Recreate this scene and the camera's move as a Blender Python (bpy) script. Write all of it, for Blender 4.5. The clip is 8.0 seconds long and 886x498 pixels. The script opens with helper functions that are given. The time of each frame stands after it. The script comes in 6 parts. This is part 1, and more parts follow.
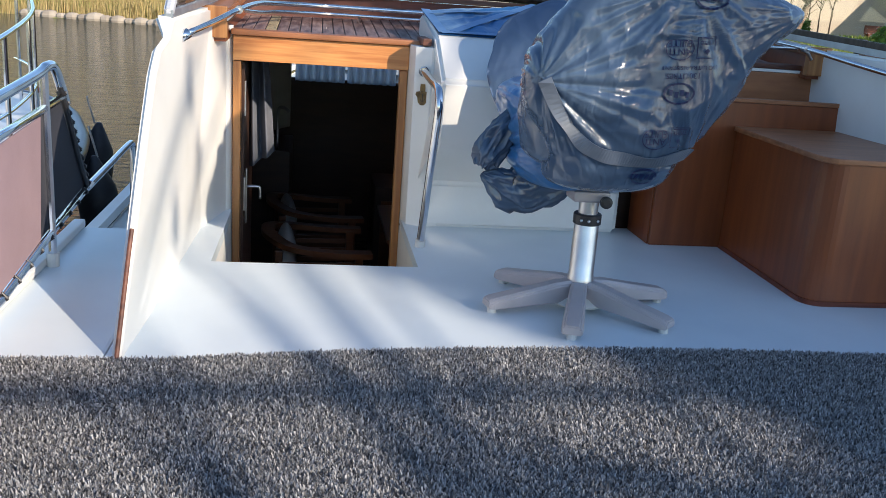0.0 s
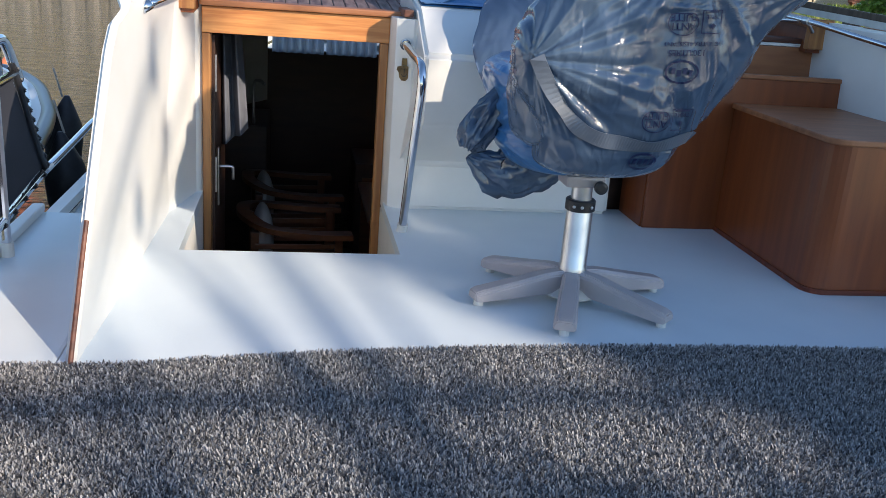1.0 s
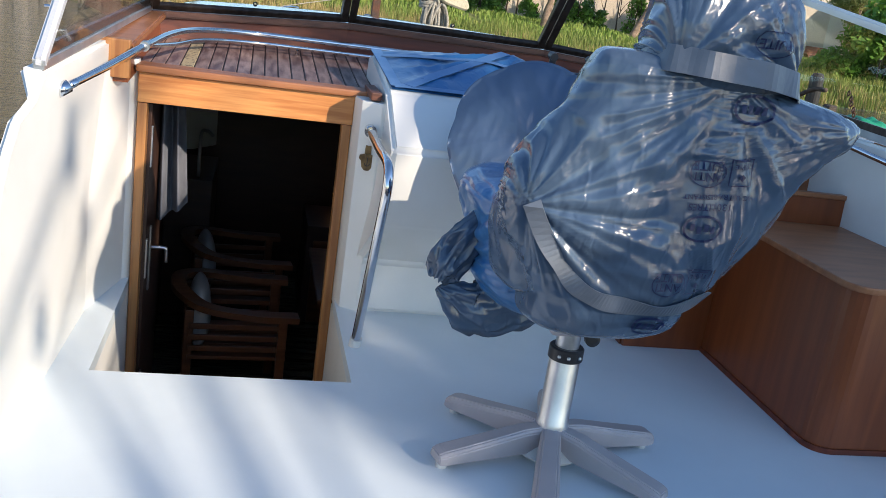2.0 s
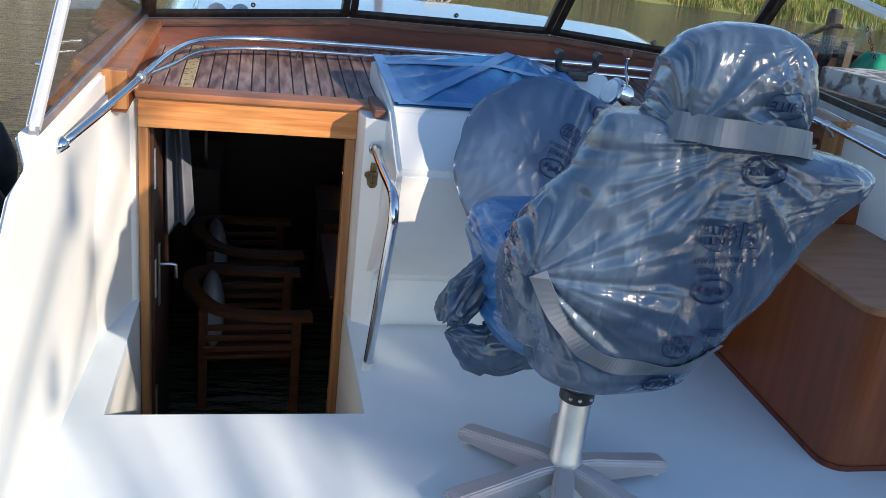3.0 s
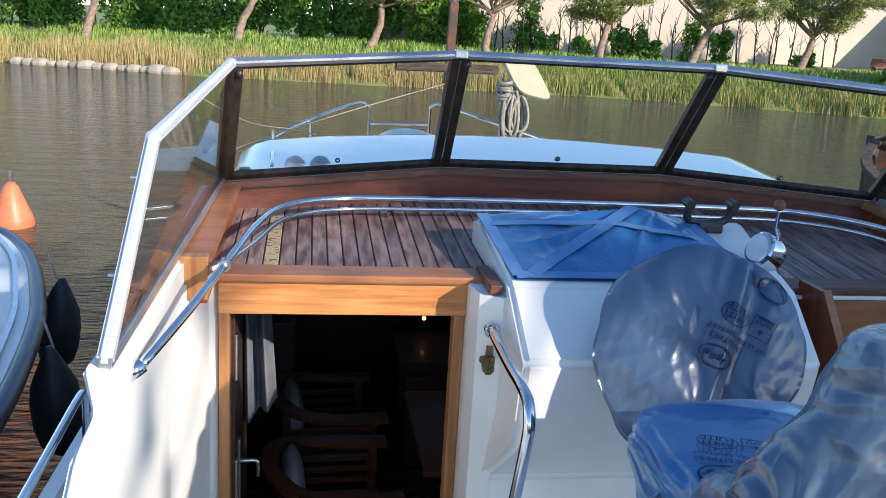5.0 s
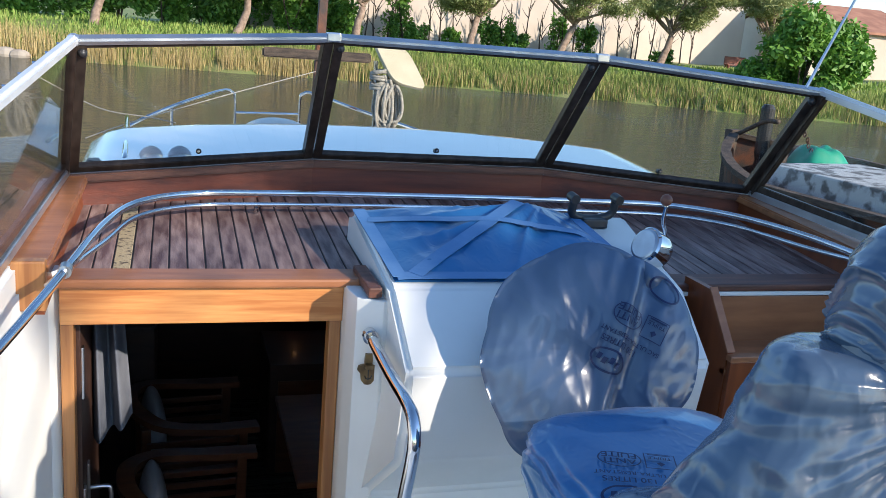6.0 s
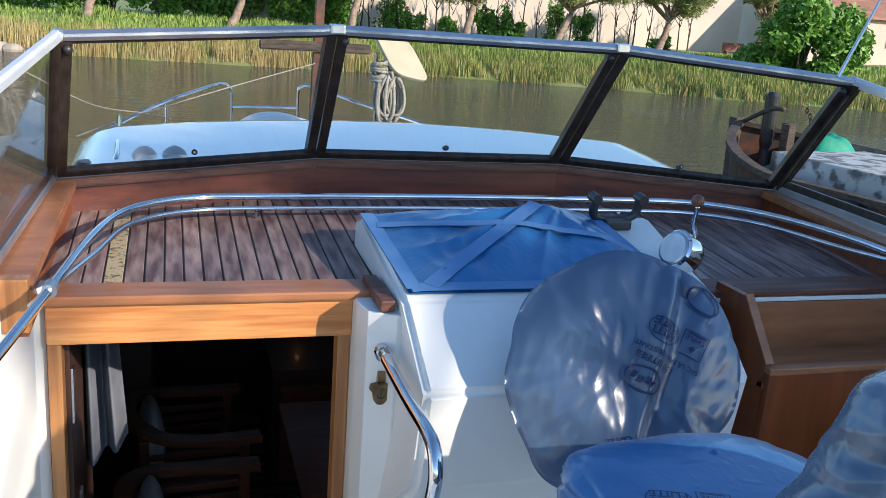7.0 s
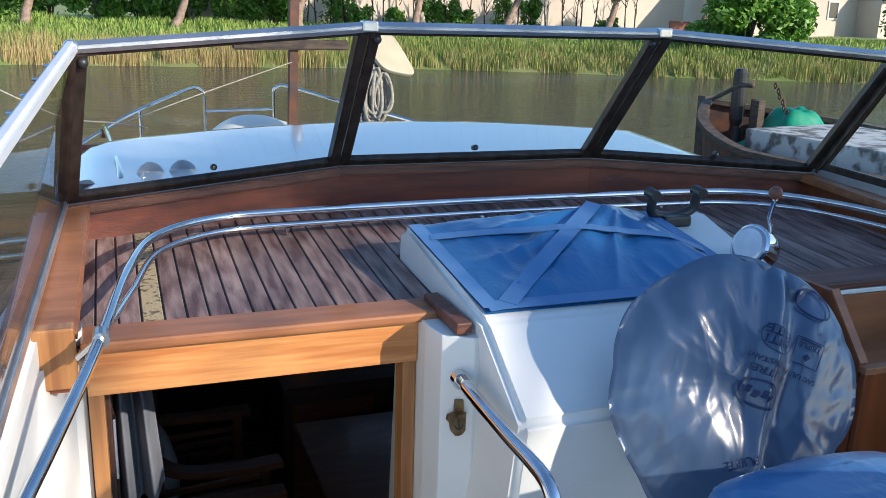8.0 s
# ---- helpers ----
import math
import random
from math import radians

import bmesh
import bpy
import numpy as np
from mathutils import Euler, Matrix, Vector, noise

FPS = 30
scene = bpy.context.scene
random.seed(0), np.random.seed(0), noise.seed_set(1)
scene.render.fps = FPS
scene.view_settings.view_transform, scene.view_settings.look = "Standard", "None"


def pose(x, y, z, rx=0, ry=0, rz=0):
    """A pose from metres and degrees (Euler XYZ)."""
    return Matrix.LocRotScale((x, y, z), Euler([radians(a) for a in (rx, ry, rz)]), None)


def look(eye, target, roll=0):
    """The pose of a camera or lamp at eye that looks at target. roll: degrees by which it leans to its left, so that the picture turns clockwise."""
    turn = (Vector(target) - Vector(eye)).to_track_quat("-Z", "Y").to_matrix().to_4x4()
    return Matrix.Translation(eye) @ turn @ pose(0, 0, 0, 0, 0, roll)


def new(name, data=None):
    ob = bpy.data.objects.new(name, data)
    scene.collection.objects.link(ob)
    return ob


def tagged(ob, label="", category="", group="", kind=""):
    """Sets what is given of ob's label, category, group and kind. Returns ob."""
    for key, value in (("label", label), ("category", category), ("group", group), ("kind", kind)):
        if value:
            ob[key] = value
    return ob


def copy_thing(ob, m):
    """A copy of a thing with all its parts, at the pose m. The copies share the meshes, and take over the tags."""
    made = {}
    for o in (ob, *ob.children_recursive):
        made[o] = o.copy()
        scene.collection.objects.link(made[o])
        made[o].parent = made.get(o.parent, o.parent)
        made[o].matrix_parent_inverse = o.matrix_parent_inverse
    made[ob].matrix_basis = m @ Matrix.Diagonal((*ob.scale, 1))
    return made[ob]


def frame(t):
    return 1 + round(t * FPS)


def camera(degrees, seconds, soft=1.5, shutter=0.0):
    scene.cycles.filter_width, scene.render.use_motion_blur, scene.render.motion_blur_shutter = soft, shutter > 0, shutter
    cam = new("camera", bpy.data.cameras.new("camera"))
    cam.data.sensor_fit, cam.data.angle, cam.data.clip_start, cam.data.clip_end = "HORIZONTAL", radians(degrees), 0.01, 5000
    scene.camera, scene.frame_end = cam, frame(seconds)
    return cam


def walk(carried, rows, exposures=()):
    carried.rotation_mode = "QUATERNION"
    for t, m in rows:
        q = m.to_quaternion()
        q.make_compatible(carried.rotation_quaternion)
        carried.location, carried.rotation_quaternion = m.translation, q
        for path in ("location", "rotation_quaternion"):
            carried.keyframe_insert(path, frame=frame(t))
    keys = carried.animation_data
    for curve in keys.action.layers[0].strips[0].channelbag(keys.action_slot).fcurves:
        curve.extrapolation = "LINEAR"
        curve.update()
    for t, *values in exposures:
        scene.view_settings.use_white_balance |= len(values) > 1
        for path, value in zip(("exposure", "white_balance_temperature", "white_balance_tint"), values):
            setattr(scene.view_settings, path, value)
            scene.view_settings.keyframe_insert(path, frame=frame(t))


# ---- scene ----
cam = camera(52.8, 8.0, soft=0.7)
PATH = [
    (0, (0.068, 0.159, 1.083), (0.363, 2.063, 0.545), 4.2),
    (0.5, (0.089, 0.252, 1.075), (0.382, 2.145, 0.5), 4.1),
    (1, (0.096, 0.379, 1.088), (0.43, 2.257, 0.488), 4.4),
    (1.5, (0.109, 0.622, 1.087), (0.552, 2.489, 0.525), 5.0),
    (1.7, (0.123, 0.788, 1.153), (0.572, 2.667, 0.639), 8.6),
    (2.8, (0.078, 1.039, 1.593), (0.485, 2.871, 0.9), 7.2),
    (3, (0.126, 1.069, 1.611), (0.542, 2.897, 0.916), 6.5),
    (3.5, (0.174, 1.246, 1.663), (0.45, 3.117, 1.015), 3.5),
    (4, (0.157, 1.384, 1.675), (0.356, 3.286, 1.09), 2.3),
    (4.2, (0.146, 1.423, 1.681), (0.325, 3.332, 1.111), 2.2),
    (5.3, (-0.06, 1.751, 1.708), (0.354, 3.654, 1.25), 4.0),
    (5.5, (-0.041, 1.792, 1.707), (0.462, 3.673, 1.25), 4.4),
    (6, (-0.001, 1.89, 1.676), (0.576, 3.743, 1.194), 4.8),
    (6.5, (0.034, 1.996, 1.672), (0.628, 3.841, 1.177), 4.6),
    (7, (0.005, 2.107, 1.675), (0.587, 3.953, 1.171), 4.2),
    (7.5, (-0.115, 2.291, 1.67), (0.497, 4.126, 1.162), 3.5),
    (8, (-0.222, 2.423, 1.666), (0.454, 4.233, 1.146), 1.7),
]
walk(cam, [(t, look(eye, target, roll)) for t, eye, target, roll in PATH],
     exposures=[(0.0, 0.48, 5750, 10), (3.0, 0.53, 5700, 10), (5.5, 0.60, 5400, 9), (8.0, 0.54, 5400, 8)])

# ---------------------------------------------------------------- world and light
world = bpy.data.worlds.new("world")
scene.world = world
world.use_nodes = True
SUN_AZ, SUN_EL = 40.0, 24.0      # degrees off the stern towards starboard, and above the horizon
wn = world.node_tree
sky = wn.nodes.new("ShaderNodeTexSky")
sky.sky_type = "NISHITA"
sky.sun_disc = False
sky.dust_density = 0.2
sky.ozone_density = 1.0
sky.sun_elevation = radians(SUN_EL)
sky.sun_rotation = radians(180 - SUN_AZ)
wn.nodes["Background"].inputs[1].default_value = 0.15
wn.links.new(sky.outputs[0], wn.nodes["Background"].inputs[0])
sun = new("sun", bpy.data.lights.new("sun", "SUN"))
sun.data.energy = 5.0
sun.data.angle = radians(0.6)
sun.data.color = (1.0, 0.79, 0.56)
to_sun = Vector((math.sin(radians(SUN_AZ)), -math.cos(radians(SUN_AZ)), math.tan(radians(SUN_EL))))
sun.matrix_world = look(to_sun * 20, (0, 0, 0))


# ---------------------------------------------------------------- materials
def mat(name, colour, rough=0.5, metal=0.0, second=None, scale=8.0, bump=0.0, bump_scale=40.0, coat=0.0,
        stretch=(1, 1, 1), vary=0.0, spec=0.5, transmission=0.0, detail=6.0, rough_var=0.0, contrast=(0.35, 0.65)):
    """A two-scale procedural surface: base and second colour mixed by noise, fine grain in the bump."""
    m = bpy.data.materials.new(name)
    m.use_nodes = True
    nt = m.node_tree
    b = nt.nodes["Principled BSDF"]
    b.inputs["Roughness"].default_value = rough
    b.inputs["Metallic"].default_value = metal
    b.inputs["Specular IOR Level"].default_value = spec
    b.inputs["Coat Weight"].default_value = coat
    b.inputs["Coat Roughness"].default_value = 0.12
    b.inputs["Transmission Weight"].default_value = transmission
    b.inputs["Base Color"].default_value = (*colour, 1)
    tc = nt.nodes.new("ShaderNodeTexCoord")
    mp = nt.nodes.new("ShaderNodeMapping")
    mp.inputs["Scale"].default_value = stretch
    nt.links.new(tc.outputs["Object"], mp.inputs[0])
    if second:
        big = nt.nodes.new("ShaderNodeTexNoise")
        big.inputs["Scale"].default_value = scale
        big.inputs["Detail"].default_value = detail
        nt.links.new(mp.outputs[0], big.inputs[0])
        rng = nt.nodes.new("ShaderNodeMapRange")
        rng.inputs[1].default_value, rng.inputs[2].default_value = contrast
        nt.links.new(big.outputs[0], rng.inputs[0])
        mix = nt.nodes.new("ShaderNodeMix")
        mix.data_type = "RGBA"
        mix.inputs[6].default_value = (*colour, 1)
        mix.inputs[7].default_value = (*second, 1)
        nt.links.new(rng.outputs[0], mix.inputs[0])
        out = mix.outputs[2]
        if vary:
            info = nt.nodes.new("ShaderNodeObjectInfo")
            vr = nt.nodes.new("ShaderNodeMapRange")
            vr.inputs[3].default_value, vr.inputs[4].default_value = 1 - vary, 1 + vary
            nt.links.new(info.outputs["Random"], vr.inputs[0])
            hs = nt.nodes.new("ShaderNodeHueSaturation")
            nt.links.new(vr.outputs[0], hs.inputs["Value"])
            nt.links.new(out, hs.inputs["Color"])
            out = hs.outputs[0]
        nt.links.new(out, b.inputs["Base Color"])
        if rough_var:
            rr = nt.nodes.new("ShaderNodeMapRange")
            rr.inputs[3].default_value, rr.inputs[4].default_value = rough - rough_var, rough + rough_var
            nt.links.new(big.outputs[0], rr.inputs[0])
            nt.links.new(rr.outputs[0], b.inputs["Roughness"])
    if bump:
        fine = nt.nodes.new("ShaderNodeTexNoise")
        fine.inputs["Scale"].default_value = bump_scale
        fine.inputs["Detail"].default_value = 4
        nt.links.new(mp.outputs[0], fine.inputs[0])
        bp = nt.nodes.new("ShaderNodeBump")
        bp.inputs["Strength"].default_value = bump
        bp.inputs["Distance"].default_value = 0.01
        nt.links.new(fine.outputs[0], bp.inputs["Height"])
        nt.links.new(bp.outputs[0], b.inputs["Normal"])
    return m


M = {
    "gelcoat": mat("gelcoat", (0.80, 0.80, 0.77), 0.38, second=(0.72, 0.72, 0.68), scale=2.2, bump=0.02, bump_scale=60, rough_var=0.1),
    "sole": mat("deck_paint", (0.69, 0.76, 0.79), 0.34, second=(0.62, 0.69, 0.73), scale=1.6, bump=0.03, bump_scale=90, rough_var=0.12),
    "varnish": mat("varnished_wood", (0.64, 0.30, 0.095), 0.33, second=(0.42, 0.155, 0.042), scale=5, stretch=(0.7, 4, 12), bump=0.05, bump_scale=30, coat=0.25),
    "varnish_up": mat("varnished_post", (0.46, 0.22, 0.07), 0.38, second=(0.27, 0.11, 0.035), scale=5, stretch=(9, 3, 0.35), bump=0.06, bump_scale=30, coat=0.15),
    "ply": mat("mahogany_plywood", (0.23, 0.062, 0.014), 0.38, second=(0.145, 0.034, 0.008), scale=4, stretch=(6, 6, 0.5), bump=0.03, bump_scale=40, coat=0.12, contrast=(0.25, 0.75)),
    "ply_top": mat("worn_plywood", (0.36, 0.15, 0.06), 0.42, second=(0.25, 0.1, 0.04), scale=4, stretch=(1, 6, 6), bump=0.06, bump_scale=40, coat=0.1),
    "mahogany": mat("mahogany", (0.185, 0.038, 0.012), 0.48, second=(0.085, 0.016, 0.006), scale=5, stretch=(0.4, 5, 5), bump=0.08, bump_scale=40),
    "mahogany_trim": mat("worn_mahogany", (0.17, 0.07, 0.042), 0.5, second=(0.075, 0.03, 0.02), scale=7, stretch=(0.5, 5, 5), bump=0.1, bump_scale=50),
    "teak": mat("weathered_teak", (0.29, 0.205, 0.18), 0.44, second=(0.095, 0.05, 0.045), scale=7, stretch=(5, 0.8, 4), bump=0.16, bump_scale=60, vary=0.28),
    "teak_pale": mat("bare_grey_teak", (0.36, 0.29, 0.17), 0.75, second=(0.10, 0.075, 0.05), scale=55, bump=0.3, bump_scale=80, contrast=(0.5, 0.62)),
    "caulk": mat("black_caulk", (0.014, 0.013, 0.013), 0.6, second=(0.03, 0.027, 0.025), scale=30),
    "chrome": mat("polished_steel", (0.75, 0.76, 0.78), 0.08, 1.0, second=(0.62, 0.63, 0.65), scale=12, rough_var=0.04),
    "steel": mat("brushed_steel", (0.60, 0.61, 0.63), 0.30, 1.0, second=(0.5, 0.5, 0.52), scale=20),
    "alu": mat("satin_aluminium", (0.66, 0.68, 0.70), 0.34, 0.9, second=(0.52, 0.54, 0.57), scale=9, bump=0.02, rough_var=0.08),
    "side_alu": mat("bright_aluminium_extrusion", (0.80, 0.81, 0.82), 0.42, 0.45, second=(0.70, 0.71, 0.73), scale=6),
    "chairbase": mat("painted_cast_aluminium", (0.48, 0.44, 0.44), 0.42, 0.25, second=(0.42, 0.39, 0.39), scale=7, bump=0.03),
    "bronze_frame": mat("dark_anodised_frame", (0.055, 0.042, 0.036), 0.36, 0.6, second=(0.095, 0.075, 0.062), scale=6, stretch=(5, 5, 0.6)),
    "rubber": mat("black_rubber", (0.012, 0.012, 0.014), 0.55, second=(0.025, 0.025, 0.027), scale=12),
    "black": mat("black_plastic", (0.018, 0.018, 0.02), 0.4, second=(0.03, 0.03, 0.032), scale=12),
    "whiteplastic": mat("white_plastic", (0.72, 0.71, 0.66), 0.4, second=(0.64, 0.62, 0.56), scale=8),
    "tape": mat("grey_blue_tape", (0.095, 0.115, 0.15), 0.34, second=(0.14, 0.165, 0.205), scale=9, bump=0.06, bump_scale=60),
    "tape_pale": mat("pale_blue_tape", (0.075, 0.18, 0.39), 0.4, second=(0.11, 0.22, 0.43), scale=9, bump=0.06, bump_scale=60),
    "ink": mat("navy_print", (0.006, 0.016, 0.075), 0.45),
    "brass": mat("aged_brass", (0.30, 0.21, 0.10), 0.42, 0.85, second=(0.16, 0.11, 0.06), scale=30, bump=0.1),
    "cushion": mat("cream_cushion_cloth", (0.5, 0.47, 0.42), 0.85, second=(0.54, 0.50, 0.45), scale=12, bump=0.2, bump_scale=120),
    # pale cloth given a dark grey-blue, so that it looks shaded in the sun
    "curtain": mat("shade_toned_cloth", (0.14, 0.15, 0.18), 0.85, second=(0.10, 0.11, 0.14), scale=9, bump=0.15, bump_scale=90),
    # near-black wood: the gloom of the unlit cabin is put into its colour
    "shadewood": mat("shade_toned_cabin_wood", (0.06, 0.026, 0.015), 0.5, second=(0.042, 0.018, 0.011), scale=4, stretch=(1, 5, 5), coat=0.1),
    "armwood": mat("chair_teak", (0.19, 0.07, 0.025), 0.4, second=(0.13, 0.045, 0.016), scale=5, stretch=(1, 6, 6), coat=0.15),
    "canvas_mauve": mat("faded_mauve_canvas", (0.30, 0.215, 0.235), 0.85, second=(0.26, 0.185, 0.205), scale=4, bump=0.12, bump_scale=220),
    "canvas_black": mat("black_canvas", (0.022, 0.024, 0.034), 0.8, second=(0.034, 0.036, 0.048), scale=4, bump=0.12, bump_scale=220),
    "navy": mat("navy_hull_paint", (0.012, 0.018, 0.045), 0.3, second=(0.02, 0.028, 0.06), scale=3),
    "orange": mat("orange_buoy", (0.75, 0.22, 0.09), 0.45, second=(0.62, 0.17, 0.07), scale=6),
    "rope": mat("pale_rope", (0.46, 0.43, 0.37), 0.85, second=(0.30, 0.28, 0.24), scale=60, bump=0.4, bump_scale=140),
    "cream": mat("cream_fibreglass", (0.56, 0.51, 0.37), 0.45, second=(0.47, 0.42, 0.29), scale=5),
    "oldwood": mat("old_grey_timber", (0.12, 0.088, 0.065), 0.8, second=(0.045, 0.034, 0.028), scale=8, stretch=(1, 1, 5), bump=0.3, bump_scale=40),
    "rust": mat("rusty_steel", (0.05, 0.042, 0.038), 0.65, 0.2, second=(0.16, 0.062, 0.03), scale=7, bump=0.25),
    "patchy": mat("peeling_white_paint", (0.52, 0.53, 0.53), 0.6, second=(0.13, 0.125, 0.12), scale=5, bump=0.2, contrast=(0.48, 0.60)),
    "green_tarp": mat("green_tarpaulin", (0.02, 0.24, 0.13), 0.4, second=(0.035, 0.32, 0.19), scale=5, bump=0.4, bump_scale=14),
    "bark": mat("pine_bark", (0.34, 0.25, 0.19), 0.9, second=(0.20, 0.14, 0.10), scale=6, bump=0.6, bump_scale=14),
    "bark_dark": mat("dark_bark", (0.10, 0.075, 0.055), 0.9, second=(0.06, 0.045, 0.035), scale=6, bump=0.5, bump_scale=14),
    "plaster": mat("sunlit_plaster", (0.66, 0.57, 0.47), 0.9, second=(0.50, 0.42, 0.34), scale=0.35, bump=0.2, bump_scale=4, contrast=(0.3, 0.8)),
    "roof": mat("clay_roof_tiles", (0.40, 0.20, 0.12), 0.85, second=(0.28, 0.13, 0.08), scale=1.2, bump=0.4, bump_scale=6),
    "stone": mat("pale_stone", (0.42, 0.37, 0.30), 0.9, second=(0.28, 0.24, 0.19), scale=2, bump=0.4, bump_scale=8),
    "dark_glass": mat("dark_window", (0.03, 0.035, 0.04), 0.1, second=(0.05, 0.055, 0.06), scale=1),
}


def bag_mat(name, colour, second, relief=0.026, rough=0.29):
    """Thin bin-bag plastic: sharp long creases over soft dents, half glossy."""
    m = bpy.data.materials.new(name)
    m.use_nodes = True
    nt = m.node_tree
    p = nt.nodes["Principled BSDF"]
    p.inputs["Roughness"].default_value = rough
    p.inputs["Coat Weight"].default_value = 0.45
    p.inputs["Coat Roughness"].default_value = 0.09
    p.inputs["Sheen Weight"].default_value = 0.05
    tc = nt.nodes.new("ShaderNodeTexCoord")
    heights = []
    for scale, kind, stretch, weight in ((3.0, "RIDGED_MULTIFRACTAL", (1.0, 1.0, 0.5), 1.0), (8.0, "RIDGED_MULTIFRACTAL", (0.4, 1.0, 1.6), 0.55), (24.0, "RIDGED_MULTIFRACTAL", (1.4, 1, 0.5), 0.16)):
        mp = nt.nodes.new("ShaderNodeMapping")
        mp.inputs["Scale"].default_value = stretch
        mp.inputs["Rotation"].default_value = (0.2, 0.7, 0.3)
        n = nt.nodes.new("ShaderNodeTexNoise")
        n.noise_type = kind
        n.inputs["Scale"].default_value = scale
        n.inputs["Detail"].default_value = 2.5
        n.inputs["Distortion"].default_value = 0.7
        nt.links.new(tc.outputs["Object"], mp.inputs[0])
        nt.links.new(mp.outputs[0], n.inputs[0])
        w = nt.nodes.new("ShaderNodeMath")
        w.operation = "MULTIPLY"
        w.inputs[1].default_value = weight
        nt.links.new(n.outputs[0], w.inputs[0])
        heights.append(w)
    a1, a2 = nt.nodes.new("ShaderNodeMath"), nt.nodes.new("ShaderNodeMath")
    nt.links.new(heights[0].outputs[0], a1.inputs[0])
    nt.links.new(heights[1].outputs[0], a1.inputs[1])
    nt.links.new(a1.outputs[0], a2.inputs[0])
    nt.links.new(heights[2].outputs[0], a2.inputs[1])
    bp = nt.nodes.new("ShaderNodeBump")
    bp.inputs["Strength"].default_value = 0.85
    bp.inputs["Distance"].default_value = relief
    nt.links.new(a2.outputs[0], bp.inputs["Height"])
    nt.links.new(bp.outputs[0], p.inputs["Normal"])
    big = nt.nodes.new("ShaderNodeTexNoise")
    big.inputs["Scale"].default_value = 5.0
    nt.links.new(tc.outputs["Object"], big.inputs[0])
    mix = nt.nodes.new("ShaderNodeMix")
    mix.data_type = "RGBA"
    mix.inputs[6].default_value, mix.inputs[7].default_value = (*colour, 1), (*second, 1)
    nt.links.new(big.outputs[0], mix.inputs[0])
    nt.links.new(mix.outputs[2], p.inputs["Base Color"])
    return m


M["bag"] = bag_mat("grey_blue_bin_bag", (0.034, 0.066, 0.128), (0.100, 0.142, 0.205), 0.028, 0.21)
M["bag_thin"] = bag_mat("thin_grey_blue_bin_bag", (0.045, 0.085, 0.165), (0.085, 0.125, 0.205), 0.007, 0.29)
M["bag_blue"] = bag_mat("blue_bin_bag", (0.018, 0.100, 0.28), (0.042, 0.165, 0.38), 0.014)


def leaf_mat(name, a, b, rough=0.55):
    """Foliage: hue changes leaf by leaf, and some light comes through."""
    m = bpy.data.materials.new(name)
    m.use_nodes = True
    nt = m.node_tree
    p = nt.nodes["Principled BSDF"]
    geo = nt.nodes.new("ShaderNodeNewGeometry")
    ramp = nt.nodes.new("ShaderNodeMix")
    ramp.data_type = "RGBA"
    ramp.inputs[6].default_value, ramp.inputs[7].default_value = (*a, 1), (*b, 1)
    nt.links.new(geo.outputs["Random Per Island"], ramp.inputs[0])
    nt.links.new(ramp.outputs[2], p.inputs["Base Color"])
    p.inputs["Roughness"].default_value = rough
    tr = nt.nodes.new("ShaderNodeBsdfTranslucent")
    nt.links.new(ramp.outputs[2], tr.inputs[0])
    mx = nt.nodes.new("ShaderNodeMixShader")
    mx.inputs[0].default_value = 0.25
    nt.links.new(p.outputs[0], mx.inputs[1])
    nt.links.new(tr.outputs[0], mx.inputs[2])
    nt.links.new(mx.outputs[0], nt.nodes["Material Output"].inputs[0])
    return m


M["leaf"] = leaf_mat("shrub_leaves", (0.06, 0.15, 0.018), (0.20, 0.36, 0.05))
M["leaf_bright"] = leaf_mat("bright_leaves", (0.09, 0.21, 0.02), (0.21, 0.38, 0.05))
M["needles"] = leaf_mat("pine_needles", (0.15, 0.20, 0.05), (0.40, 0.41, 0.15))
M["reed"] = leaf_mat("reeds", (0.60, 0.45, 0.22), (0.44, 0.38, 0.14), 0.8)
M["reed_green"] = leaf_mat("green_reeds", (0.17, 0.27, 0.045), (0.42, 0.43, 0.13), 0.8)
M["grass"] = leaf_mat("bank_grass", (0.17, 0.29, 0.045), (0.38, 0.45, 0.11), 0.8)
M["curtain_thin"] = leaf_mat("thin_curtain_cloth", (0.50, 0.55, 0.63), (0.56, 0.60, 0.68), 0.9)
M["curtain_thin"].node_tree.nodes["Mix Shader"].inputs[0].default_value = 0.6
M["carpet"] = leaf_mat("grey_carpet_tufts", (0.012, 0.013, 0.017), (0.55, 0.55, 0.55), 0.6)

# the ground under the grass, and the mat under the tufts
M["earth"] = mat("grassy_earth", (0.15, 0.22, 0.04), 0.95, second=(0.24, 0.25, 0.09), scale=0.5, bump=0.5, bump_scale=6)
M["mat"] = mat("carpet_backing", (0.10, 0.10, 0.11), 0.95, second=(0.2, 0.2, 0.21), scale=160, bump=0.4, bump_scale=200)


